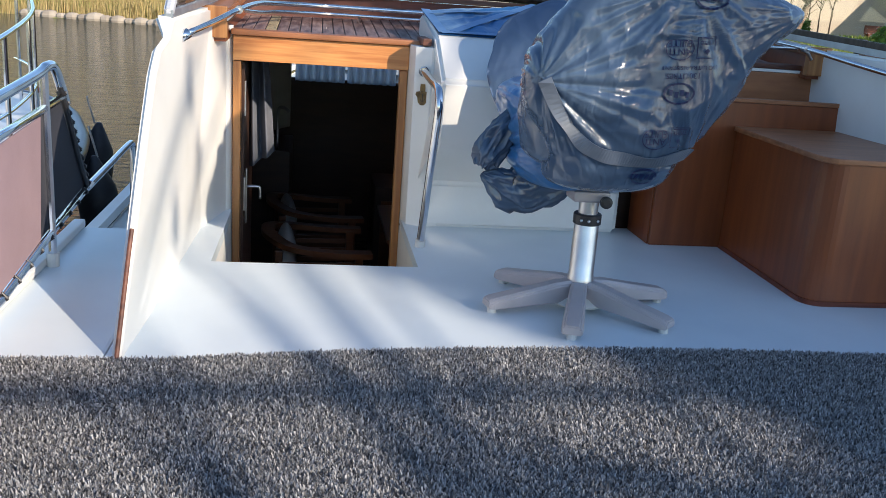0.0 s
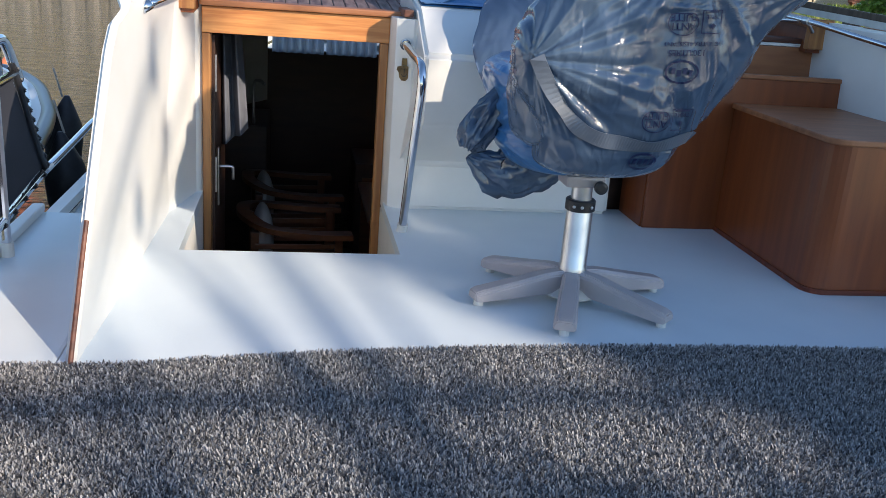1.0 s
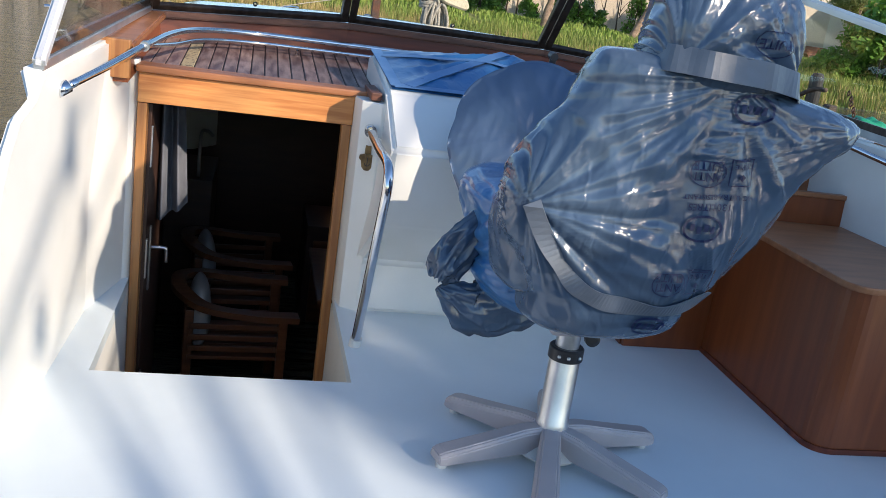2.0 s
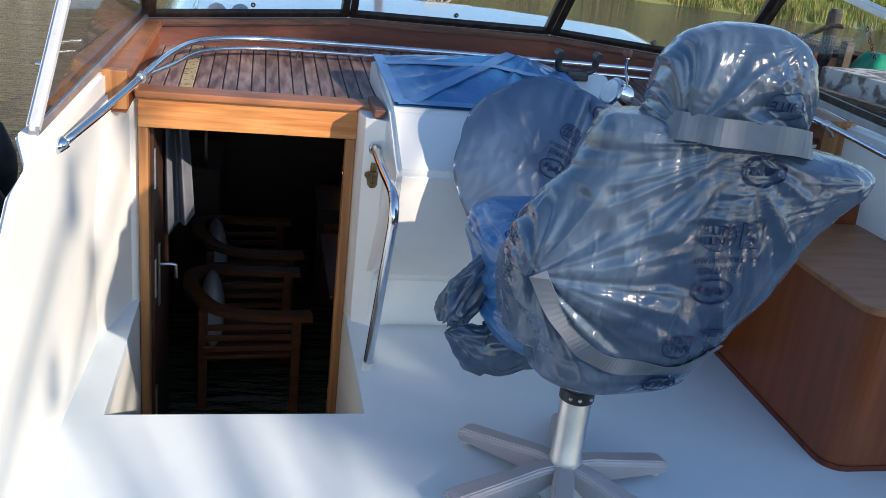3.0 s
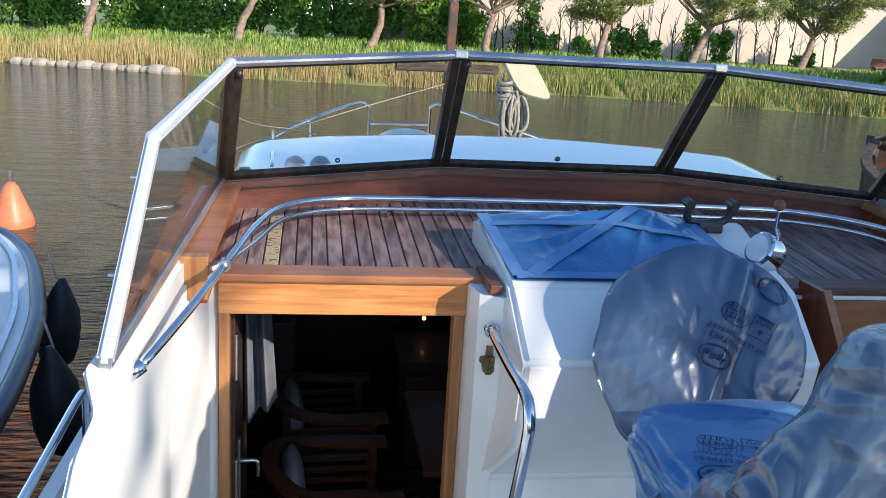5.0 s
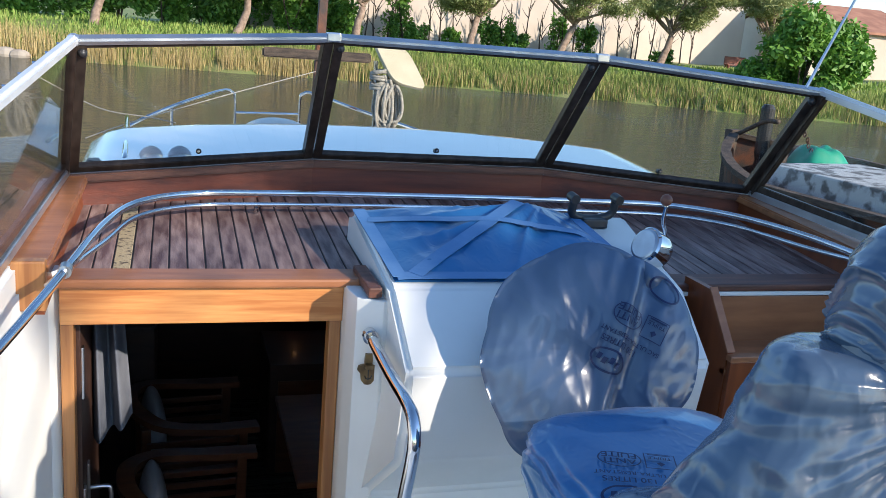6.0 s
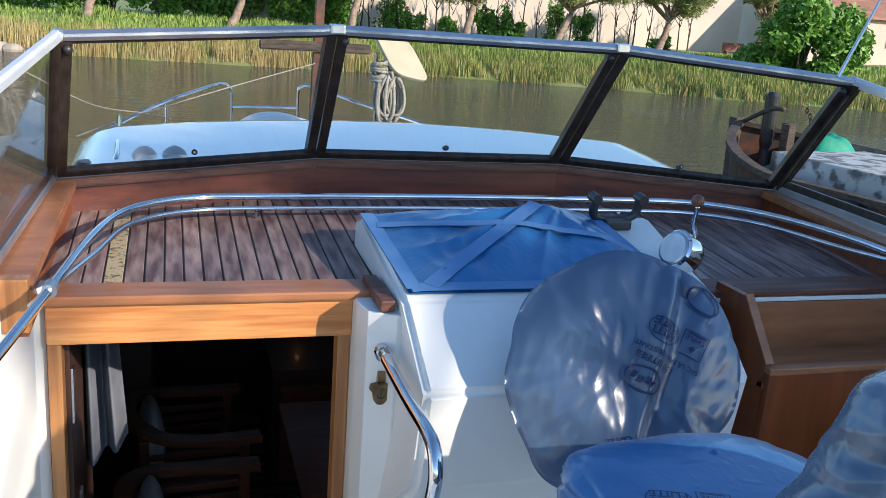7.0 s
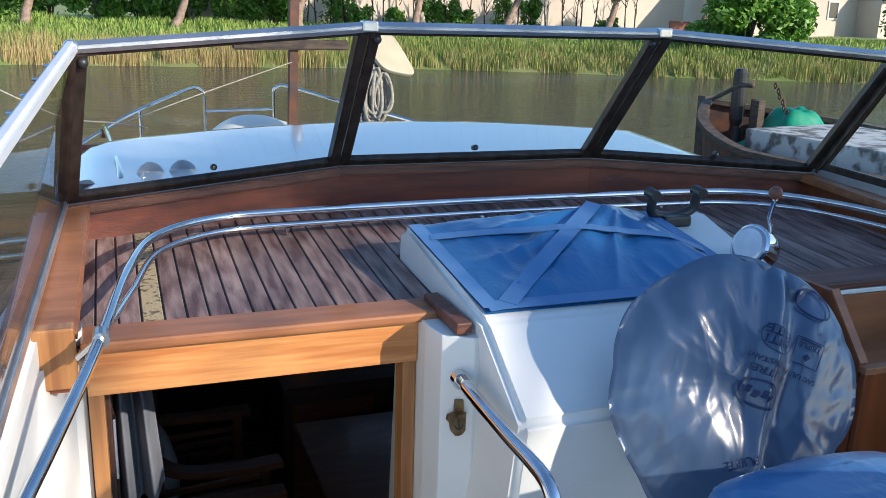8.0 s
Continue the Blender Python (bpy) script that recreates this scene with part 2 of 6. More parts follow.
def glass_mat(name, tint, rough=0.0):
    """A thin pane: it lets the view through unbent and mirrors at a slant."""
    m = bpy.data.materials.new(name)
    m.use_nodes = True
    nt = m.node_tree
    nt.nodes.remove(nt.nodes["Principled BSDF"])
    tr, gl = nt.nodes.new("ShaderNodeBsdfTransparent"), nt.nodes.new("ShaderNodeBsdfGlossy")
    tr.inputs[0].default_value = (*tint, 1)
    gl.inputs["Roughness"].default_value = rough
    fr = nt.nodes.new("ShaderNodeLayerWeight")
    pw = nt.nodes.new("ShaderNodeMath")
    pw.operation = "POWER"
    pw.inputs[1].default_value = 4.0
    nt.links.new(fr.outputs["Facing"], pw.inputs[0])
    ad = nt.nodes.new("ShaderNodeMath")
    ad.operation = "MULTIPLY_ADD"
    ad.inputs[1].default_value, ad.inputs[2].default_value = 0.7, 0.025
    nt.links.new(pw.outputs[0], ad.inputs[0])
    mx = nt.nodes.new("ShaderNodeMixShader")
    nt.links.new(ad.outputs[0], mx.inputs[0])
    nt.links.new(tr.outputs[0], mx.inputs[1])
    nt.links.new(gl.outputs[0], mx.inputs[2])
    nt.links.new(mx.outputs[0], nt.nodes["Material Output"].inputs[0])
    return m


M["roof_gloss"] = mat("glossy_roof_gelcoat", (0.76, 0.78, 0.80), 0.07, second=(0.70, 0.73, 0.76), scale=2, coat=1.0)
M["pane"] = glass_mat("tinted_pane", (0.93, 0.93, 0.91))


def water_mat():
    m = bpy.data.materials.new("river_water")
    m.use_nodes = True
    nt = m.node_tree
    p = nt.nodes["Principled BSDF"]
    p.inputs["Base Color"].default_value = (0.088, 0.080, 0.052, 1)
    p.inputs["Roughness"].default_value = 0.07
    p.inputs["IOR"].default_value = 1.33
    tc = nt.nodes.new("ShaderNodeTexCoord")
    mp = nt.nodes.new("ShaderNodeMapping")
    mp.inputs["Scale"].default_value = (0.7, 2.4, 1.0)
    nt.links.new(tc.outputs["Object"], mp.inputs[0])
    a, c = nt.nodes.new("ShaderNodeTexNoise"), nt.nodes.new("ShaderNodeTexNoise")
    a.inputs["Scale"].default_value, a.inputs["Detail"].default_value = 1.0, 6
    c.inputs["Scale"].default_value, c.inputs["Detail"].default_value = 6.5, 6
    for n in (a, c):
        nt.links.new(mp.outputs[0], n.inputs[0])
    add = nt.nodes.new("ShaderNodeMath")
    add.operation = "MULTIPLY_ADD"
    add.inputs[1].default_value = 0.42
    nt.links.new(c.outputs[0], add.inputs[0])
    nt.links.new(a.outputs[0], add.inputs[2])
    bp = nt.nodes.new("ShaderNodeBump")
    bp.inputs["Strength"].default_value = 1.0
    bp.inputs["Distance"].default_value = 0.34
    nt.links.new(add.outputs[0], bp.inputs["Height"])
    nt.links.new(bp.outputs[0], p.inputs["Normal"])
    return m


M["water"] = water_mat()


# ---------------------------------------------------------------- mesh helpers
def link(name, bm, material, parent=None, label="", smooth=False, flat_angle=None):
    me = bpy.data.meshes.new(name)
    bmesh.ops.recalc_face_normals(bm, faces=bm.faces)
    bm.to_mesh(me)
    bm.free()
    if smooth or flat_angle:
        me.polygons.foreach_set("use_smooth", [True] * len(me.polygons))
        if flat_angle:
            me.set_sharp_from_angle(angle=radians(flat_angle))
    me.materials.append(M[material] if isinstance(material, str) else material)
    ob = new(name, me)
    if parent:
        ob.parent = parent
    if label:
        tagged(ob, label)
    return ob


def part(name, bm, material, parent, label="", smooth=False, flat_angle=None):
    return link(name, bm, material, parent, label, smooth, flat_angle)


def empty(name, label, category, group="", kind="", at=(0, 0, 0)):
    ob = new(name)
    ob.location = at
    ob.empty_display_size = 0.1
    return tagged(ob, label, category, group, kind)


def box(bm, x0, x1, y0, y1, z0, z1, bevel=0.0, segments=2):
    vs = bmesh.ops.create_cube(bm, size=1.0)["verts"]
    for v in vs:
        v.co = Vector(((x0 + x1) / 2 + v.co.x * (x1 - x0), (y0 + y1) / 2 + v.co.y * (y1 - y0), (z0 + z1) / 2 + v.co.z * (z1 - z0)))
    if bevel:
        es = list({e for v in vs for e in v.link_edges})
        bmesh.ops.bevel(bm, geom=es, offset=bevel, segments=segments, affect="EDGES", profile=0.6)
    return bm


def bbox(x0, x1, y0, y1, z0, z1, bevel=0.0, segments=2):
    return box(bmesh.new(), x0, x1, y0, y1, z0, z1, bevel, segments)


def slab(points, thick, bevel=0.0, direction=None):
    """A flat polygon in space, given thickness along its normal (or along direction)."""
    bm = bmesh.new()
    vs = [bm.verts.new(p) for p in points]
    f = bm.faces.new(vs)
    f.normal_update()
    n = Vector(direction).normalized() if direction else f.normal.copy()
    r = bmesh.ops.extrude_face_region(bm, geom=[f])
    for e in r["geom"]:
        if isinstance(e, bmesh.types.BMVert):
            e.co += n * thick
    bmesh.ops.recalc_face_normals(bm, faces=bm.faces)
    if bevel:
        bmesh.ops.bevel(bm, geom=list(bm.edges), offset=bevel, segments=2, affect="EDGES", profile=0.6)
    return bm


def smooth_line(points, steps=8):
    """Catmull-Rom through the points."""
    p = [Vector(q) for q in points]
    p = [2 * p[0] - p[1]] + p + [2 * p[-1] - p[-2]]
    out = []
    for i in range(1, len(p) - 2):
        for s in range(steps):
            t = s / steps
            out.append(0.5 * (2 * p[i] + (p[i + 1] - p[i - 1]) * t + (2 * p[i - 1] - 5 * p[i] + 4 * p[i + 1] - p[i + 2]) * t * t
                              + (3 * p[i] - p[i - 1] - 3 * p[i + 1] + p[i + 2]) * t ** 3))
    out.append(p[-2])
    return out


def tube(points, r, sides=12, bm=None, caps=True, taper=1.0):
    """A round tube along a line, with rounded corners only where the line has them."""
    bm = bm or bmesh.new()
    pts = [Vector(q) for q in points]
    n = len(pts)
    side = None
    rings = []
    for i, q in enumerate(pts):
        d = (pts[min(i + 1, n - 1)] - pts[max(i - 1, 0)]).normalized()
        if side is None:
            side = d.cross(Vector((0, 0, 1)) if abs(d.z) < 0.9 else Vector((1, 0, 0))).normalized()
        side = (side - d * side.dot(d)).normalized()
        up = d.cross(side)
        rr = r * (1 + (taper - 1) * i / max(1, n - 1))
        rings.append([bm.verts.new(q + (side * math.cos(a) + up * math.sin(a)) * rr) for a in (2 * math.pi * k / sides for k in range(sides))])
    for a, b in zip(rings, rings[1:]):
        for k in range(sides):
            bm.faces.new((a[k], a[(k + 1) % sides], b[(k + 1) % sides], b[k]))
    if caps:
        bm.faces.new(rings[0][::-1])
        bm.faces.new(rings[-1])
    return bm


def cyl(a, b, r, sides=16, r2=None, bm=None):
    return tube([a, b], r, sides, bm, True, (r2 / r) if r2 else 1.0)


def ball(centre, r, bm=None, scale=(1, 1, 1), u=16, v=10):
    bm = bm or bmesh.new()
    bmesh.ops.create_uvsphere(bm, u_segments=u, v_segments=v, radius=1.0,
                              matrix=Matrix.Translation(centre) @ Matrix.Diagonal((r * scale[0], r * scale[1], r * scale[2], 1)))
    return bm


def lathe(profile, centre, sides=24, bm=None, turn=None):
    """Profile of (radius, height) round the z axis, or round the axis that turn tips it to."""
    bm = bm or bmesh.new()
    m = Matrix.Translation(centre) @ (turn.to_4x4() if turn else Matrix())
    rings = [[bm.verts.new(m @ Vector((r * math.cos(a), r * math.sin(a), h))) for a in (2 * math.pi * k / sides for k in range(sides))] for r, h in profile]
    for a, b in zip(rings, rings[1:]):
        for k in range(sides):
            bm.faces.new((a[k], a[(k + 1) % sides], b[(k + 1) % sides], b[k]))
    bm.faces.new(rings[0][::-1])
    bm.faces.new(rings[-1])
    return bm


def grid_mesh(fn, nu, nv, closed_u=False):
    """A sheet of quads from fn(u, v) with u, v in 0..1."""
    bm = bmesh.new()
    cols = nu if closed_u else nu + 1
    vs = [[bm.verts.new(fn(i / nu, j / nv)) for i in range(cols)] for j in range(nv + 1)]
    for j in range(nv):
        for i in range(nu):
            k = (i + 1) % cols
            bm.faces.new((vs[j][i], vs[j][k], vs[j + 1][k], vs[j + 1][i]))
    return bm


def from_lists(name, verts, faces, material, parent=None, kind="", label="", category=""):
    me = bpy.data.meshes.new(name)
    me.from_pydata(verts, [], faces)
    me.materials.append(M[material])
    ob = new(name, me)
    if parent:
        ob.parent = parent
    return tagged(ob, label, category, "", kind)

CX = 1.075          # the boat's centreline
WATER = -1.05       # level of the river below the cockpit sole

# ---------------------------------------------------------------- cockpit
sole = bmesh.new()
box(sole, -0.52, 2.70, -1.6, 3.70, -0.05, 0.0)
box(sole, -0.52, -0.325, 3.70, 4.66, -0.05, 0.0)
box(sole, 0.517, 2.70, 3.70, 4.50, -0.05, 0.0)
floor = tagged(link("floor", sole, "sole"), "pale blue-white painted cockpit sole with a gloss", "deck", kind="structure")

# the well in front of the cabin door
well = bmesh.new()
box(well, -0.345, -0.325, 3.70, 4.70, -1.15, -0.051)
box(well, 0.517, 0.537, 3.70, 4.60, -1.15, -0.051)
box(well, -0.345, 0.537, 3.66, 3.70, -1.15, -0.051)
tagged(link("wall_well", well, "gelcoat"), "white moulded sides of the companionway well", "wall", kind="structure")


def coaming(name, side):
    """The cockpit's side wall: a thick white moulding with a sloped aft end."""
    s = 1 if side > 0 else -1
    def X(x):
        return CX + s * (CX - x)
    prof = [(2.675, 0.0), (2.88, 0.27), (3.02, 0.47), (3.12, 0.62), (3.235, 0.78), (3.32, 0.855), (3.45, 0.89), (3.53, 0.955), (4.45, 0.975), (5.35, 1.03), (5.35, -0.3), (2.675, -0.3)]
    inner = {2.675: -0.468, 2.88: -0.466, 3.02: -0.462, 3.12: -0.457, 3.235: -0.452, 3.32: -0.448, 3.45: -0.44, 3.53: -0.435, 4.45: -0.40, 5.35: -0.40}
    bm = bmesh.new()
    a = [bm.verts.new((X(inner[y]), y, z)) for y, z in prof]
    b = [bm.verts.new((X(inner[y] - (0.03 if y < 3.5 else 0.07)), y, z)) for y, z in prof]
    n = len(prof)
    bm.faces.new(a)
    bm.faces.new(b[::-1])
    for i in range(n):
        bm.faces.new((a[i], a[(i + 1) % n], b[(i + 1) % n], b[i]))
    bmesh.ops.recalc_face_normals(bm, faces=bm.faces)
    bmesh.ops.bevel(bm, geom=[e for e in bm.edges if e.verts[0].co.z > -0.2], offset=0.012, segments=3, affect="EDGES")
    return tagged(link(name, bm, "gelcoat", flat_angle=40), "white fibreglass cockpit coaming with a sloped aft end", "wall", kind="structure")


coaming("wall_port", -1)
coaming("wall_starboard", 1)

# raised side decks outside the coamings, level with the sole and stepping down forward
for s_, nm in ((-1, "side_deck_port"), (1, "side_deck_starboard")):
    xa, xb = sorted((CX + s_ * 1.60, CX + s_ * 2.03))
    tagged(link(nm, bbox(xa, xb, -1.6, 4.18, -0.26, -0.002, 0.012), "sole"), "pale grey-blue painted side deck outside the coaming", "deck", kind="structure")
    xa, xb = sorted((CX + s_ * 1.995, CX + s_ * 2.045))
    tagged(link("toe_rail", bbox(xa, xb, -1.6, 4.18, -0.001, 0.035, 0.010), "gelcoat"), "white toe rail along the side deck", "trim", kind="structure")

# the port jamb, that closes the coaming against the door frame
jamb = slab([(-0.47, 4.02, 0), (-0.352, 4.58, 0), (-0.326, 4.61, 0), (-0.326, 4.66, 0), (-0.47, 4.66, 0)], 0.895, 0.0, (0, 0, 1))
tagged(link("wall_jamb", jamb, "gelcoat"), "white moulded jamb beside the cabin door", "wall", kind="structure")
trim = bmesh.new()
tube([(-0.480, 2.668, 0.0), (-0.478, 2.875, 0.27), (-0.476, 2.92, 0.335)], 0.007, 8, trim)
tagged(link("trim", trim, "mahogany_trim"), "worn brown edging strip on the coaming end", "trim", kind="structure")

# the console: a sloped upper panel, an upright face below it, and an undercut down to a recessed toe
CONSOLE = [(4.385, 0.0), (4.385, 0.225), (4.18, 0.43), (4.13, 0.735), (4.36, 0.915), (4.95, 1.012), (5.05, 0.99), (5.05, 0.0)]
bm = bmesh.new()
x0, x1 = 0.61, 1.60
a = [bm.verts.new((x0 + (0.0 if z > 0.8 else -0.03 if z < 0.3 else 0.015), y, z)) for y, z in CONSOLE]
b = [bm.verts.new((x1 + (0.09 if y > 4.9 else 0.0), y, z)) for y, z in CONSOLE]
n = len(CONSOLE)
bm.faces.new(a)
bm.faces.new(b[::-1])
for i in range(n):
    bm.faces.new((a[i], a[(i + 1) % n], b[(i + 1) % n], b[i]))
bmesh.ops.recalc_face_normals(bm, faces=bm.faces)
bmesh.ops.bevel(bm, geom=list(bm.edges), offset=0.018, segments=3, affect="EDGES")
tagged(link("bulkhead", bm, "gelcoat", flat_angle=40), "white moulded helm console with a raised top", "console", kind="structure")
strip = slab([(0.518, 4.66, -0.04), (0.518, 4.52, -0.04), (0.532, 4.43, -0.04), (0.605, 4.383, -0.04), (0.68, 4.40, -0.04), (0.68, 4.66, -0.04)], 0.902, 0.004, (0, 0, 1))
tagged(link("wall_door_side", strip, "gelcoat"), "white moulding between the cabin door and the console", "wall", kind="structure")

# door frame
frame_thing = empty("door_1", "varnished wooden cabin door frame under a wide golden lintel", "door frame", kind="structure")
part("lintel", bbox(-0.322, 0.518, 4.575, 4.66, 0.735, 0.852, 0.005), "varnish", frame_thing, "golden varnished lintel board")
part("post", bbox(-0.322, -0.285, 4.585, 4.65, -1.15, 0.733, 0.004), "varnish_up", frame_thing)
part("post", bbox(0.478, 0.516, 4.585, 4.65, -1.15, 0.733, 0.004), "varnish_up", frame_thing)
part("nosing", bbox(-0.33, 0.60, 4.55, 4.68, 0.854, 0.882, 0.008), "ply_top", frame_thing, "worn brown nosing above the lintel")

# teak dashboard deck: black caulk sheet, planks laid fore and aft
deck = empty("teak_deck", "weathered teak planked deck with black caulked seams", "deck", kind="structure")
def deck_z(y):
    return 0.868 + (y - 4.66) * 0.075


def deck_end(x):
    d = abs(x - CX)
    return 5.66 if d < 0.53 else 5.66 - (d - 0.53) * 0.30


part("caulking", grid_mesh(lambda u, v: Vector((-0.40 + 2.95 * u, 4.58 + v * (deck_end(-0.40 + 2.95 * u) + 0.02 - 4.58), deck_z(4.58 + v * (deck_end(-0.40 + 2.95 * u) + 0.02 - 4.58)) - 0.003)), 40, 12), "caulk", deck)
pitch = 0.0563
k = -0.4105
while k < 2.53:
    a, b = max(-0.40, k + 0.0026), k + pitch - 0.0026
    pale = abs(k + pitch / 2 - (-0.157)) < pitch * 0.5
    y0 = 4.682 if k < 0.58 else (5.06 if k < 1.62 else 4.60)
    bm = bmesh.new()
    ya, yb = deck_end(a), deck_end(b)
    lower = [bm.verts.new(p) for p in ((a, y0, deck_z(y0) - 0.012), (b, y0, deck_z(y0) - 0.012), (b, yb, deck_z(yb) - 0.012), (a, ya, deck_z(ya) - 0.012))]
    lift = random.uniform(-0.0008, 0.0008)
    upper = [bm.verts.new(v.co + Vector((0, 0, 0.014 + lift))) for v in lower]
    bm.faces.new(upper)
    for i in range(4):
        bm.faces.new((lower[i], lower[(i + 1) % 4], upper[(i + 1) % 4], upper[i]))
    bmesh.ops.bevel(bm, geom=[e for e in bm.edges if e.verts[0] in upper and e.verts[1] in upper], offset=0.002, segments=1, affect="EDGES")
    part("plank", bm, "teak_pale" if pale else "teak", deck)
    k += pitch

# mahogany board under the windscreen, three faces and two sides
WB = [(-0.40, 4.40, 0.985), (-0.384, 5.394, 1.051), (0.552, 5.642, 1.102), (1.605, 5.642, 1.102), (2.545, 5.394, 1.051), (2.55, 4.40, 0.985)]
WT = [None, (-0.315, 5.038, 1.538), (0.550, 5.214, 1.604), (1.628, 5.214, 1.604), (2.555, 5.038, 1.540), None]
board = empty("windscreen_coaming", "dark red mahogany board under the windscreen with a worn top edge", "coaming", kind="structure")
for i in range(5):
    p, q = Vector(WB[i]), Vector(WB[i + 1])
    inward = Vector((0, 0, 1)).cross(q - p).normalized() * -1
    low_p, low_q = Vector((p.x, p.y, deck_z(p.y) - 0.02)), Vector((q.x, q.y, deck_z(q.y) - 0.02))
    side = i in (0, 4)
    t = inward * (0.045 if side else 0.02)
    bm = bmesh.new()
    top = 0.045
    pts = [low_p + t * 1.4, low_q + t * 1.4, q + t - Vector((0, 0, top)), p + t - Vector((0, 0, top))]
    back = [v - t * 3 for v in pts]
    va, vb = [bm.verts.new(v) for v in pts], [bm.verts.new(v) for v in back]
    bm.faces.new(va)
    bm.faces.new(vb[::-1])
    for j in range(4):
        bm.faces.new((va[j], va[(j + 1) % 4], vb[(j + 1) % 4], vb[j]))
    # the side panels' lighter wood colour carries the sun that falls on them
    part("panel", bm, "ply" if side else "mahogany", board)
    bm = bmesh.new()
    t2 = inward * (0.075 if side else 0.045)
    pts = [p + t2 - Vector((0, 0, 0.043)), q + t2 - Vector((0, 0, 0.043)), q + t2 - Vector((0, 0, 0.012)), p + t2 - Vector((0, 0, 0.012))]
    back = [v - t2 - inward * 0.05 for v in pts]
    va, vb = [bm.verts.new(v) for v in pts], [bm.verts.new(v) for v in back]
    bm.faces.new(va)
    bm.faces.new(vb[::-1])
    for j in range(4):
        bm.faces.new((va[j], va[(j + 1) % 4], vb[(j + 1) % 4], vb[j]))
    bmesh.ops.recalc_face_normals(bm, faces=bm.faces)
    bmesh.ops.bevel(bm, geom=list(bm.edges), offset=0.006, segments=2, affect="EDGES")
    # side caps likewise lighter, for the sunlit ledge
    part("cap_rail", bm, "ply_top" if side else "mahogany_trim", board, "worn brown cap rail")
# the end blocks of the side ledges
for s in (-1, 1):
    e = bmesh.new()
    xa, xb = sorted((CX + s * 1.520, CX + s * 1.405))
    box(e, xa, xb, 4.375, 4.42, 0.845, 0.985, 0.006)
    part("end_block", e, "varnish_up", board, "golden end block of the side ledge")


def beam_between(p, q, w, h, facing, bevel=0.003):
    """A straight bar of section w (across) by h (along facing)."""
    p, q, f = Vector(p), Vector(q), Vector(facing)
    d = (q - p).normalized()
    f = (f - d * f.dot(d)).normalized()
    s = d.cross(f)
    bm = bmesh.new()
    ra = [bm.verts.new(p + s * (w / 2) * i + f * (h / 2) * j) for i, j in ((-1, -1), (1, -1), (1, 1), (-1, 1))]
    rb = [bm.verts.new(q + s * (w / 2) * i + f * (h / 2) * j) for i, j in ((-1, -1), (1, -1), (1, 1), (-1, 1))]
    bm.faces.new(ra[::-1])
    bm.faces.new(rb)
    for j in range(4):
        bm.faces.new((ra[j], ra[(j + 1) % 4], rb[(j + 1) % 4], rb[j]))
    bmesh.ops.recalc_face_normals(bm, faces=bm.faces)
    if bevel:
        bmesh.ops.bevel(bm, geom=list(bm.edges), offset=bevel, segments=2, affect="EDGES")
    return bm


screen = empty("windscreen", "raked windscreen of tinted panes in dark frames under aluminium", "windscreen")
SIDE = {-1: [(-0.455, 3.54, 0.965), (-0.43, 4.05, 1.385)], 1: [(CX * 2 + 0.455, 3.54, 0.965), (CX * 2 + 0.43, 4.05, 1.385)]}
for i in range(1, 4):
    p, q, u, v = (Vector(WB[i]), Vector(WB[i + 1]), Vector(WT[i + 1]), Vector(WT[i]))
    nrm = (q - p).cross(v - p).normalized()
    pane = part("pane", slab([p, q, u, v], 0.006), "pane", screen, "clear tinted glass pane")
    pane.visible_shadow = False
    part("lower_frame", beam_between(p + (v - p).normalized() * 0.012, q + (u - q).normalized() * 0.012, 0.03, 0.03, nrm), "bronze_frame", screen)
    part("upper_gasket", beam_between(v - (v - p).normalized() * 0.02, u - (u - q).normalized() * 0.02, 0.014, 0.02, nrm), "bronze_frame", screen)
    part("top_rail", beam_between(v, u, 0.028, 0.034, nrm, 0.007), "alu", screen, "bright aluminium top rail")
    for a, b, s in ((p, v, 1), (q, u, -1)):
        off = (q - p).normalized() * 0.022 * s
        part("mullion", beam_between(a + off, b + off - (b - a).normalized() * 0.012, 0.036, 0.034, nrm), "bronze_frame", screen, "dark anodised mullion")
for i in (2, 3):
    c = Vector(WT[i])
    part("clamp", bbox(c.x - 0.026, c.x + 0.026, c.y - 0.024, c.y + 0.02, c.z - 0.016, c.z + 0.019, 0.006), "steel", screen, "aluminium corner clamp")
for i in (1, 2, 3, 4):
    c = Vector(WT[i]) - (Vector(WT[i]) - Vector(WB[i])).normalized() * 0.05 + Vector((0.03 if i < 3 else -0.03, -0.018, 0))
    part("snap_knob", ball(c, 0.016), "black", screen, "round black snap knob", smooth=True)
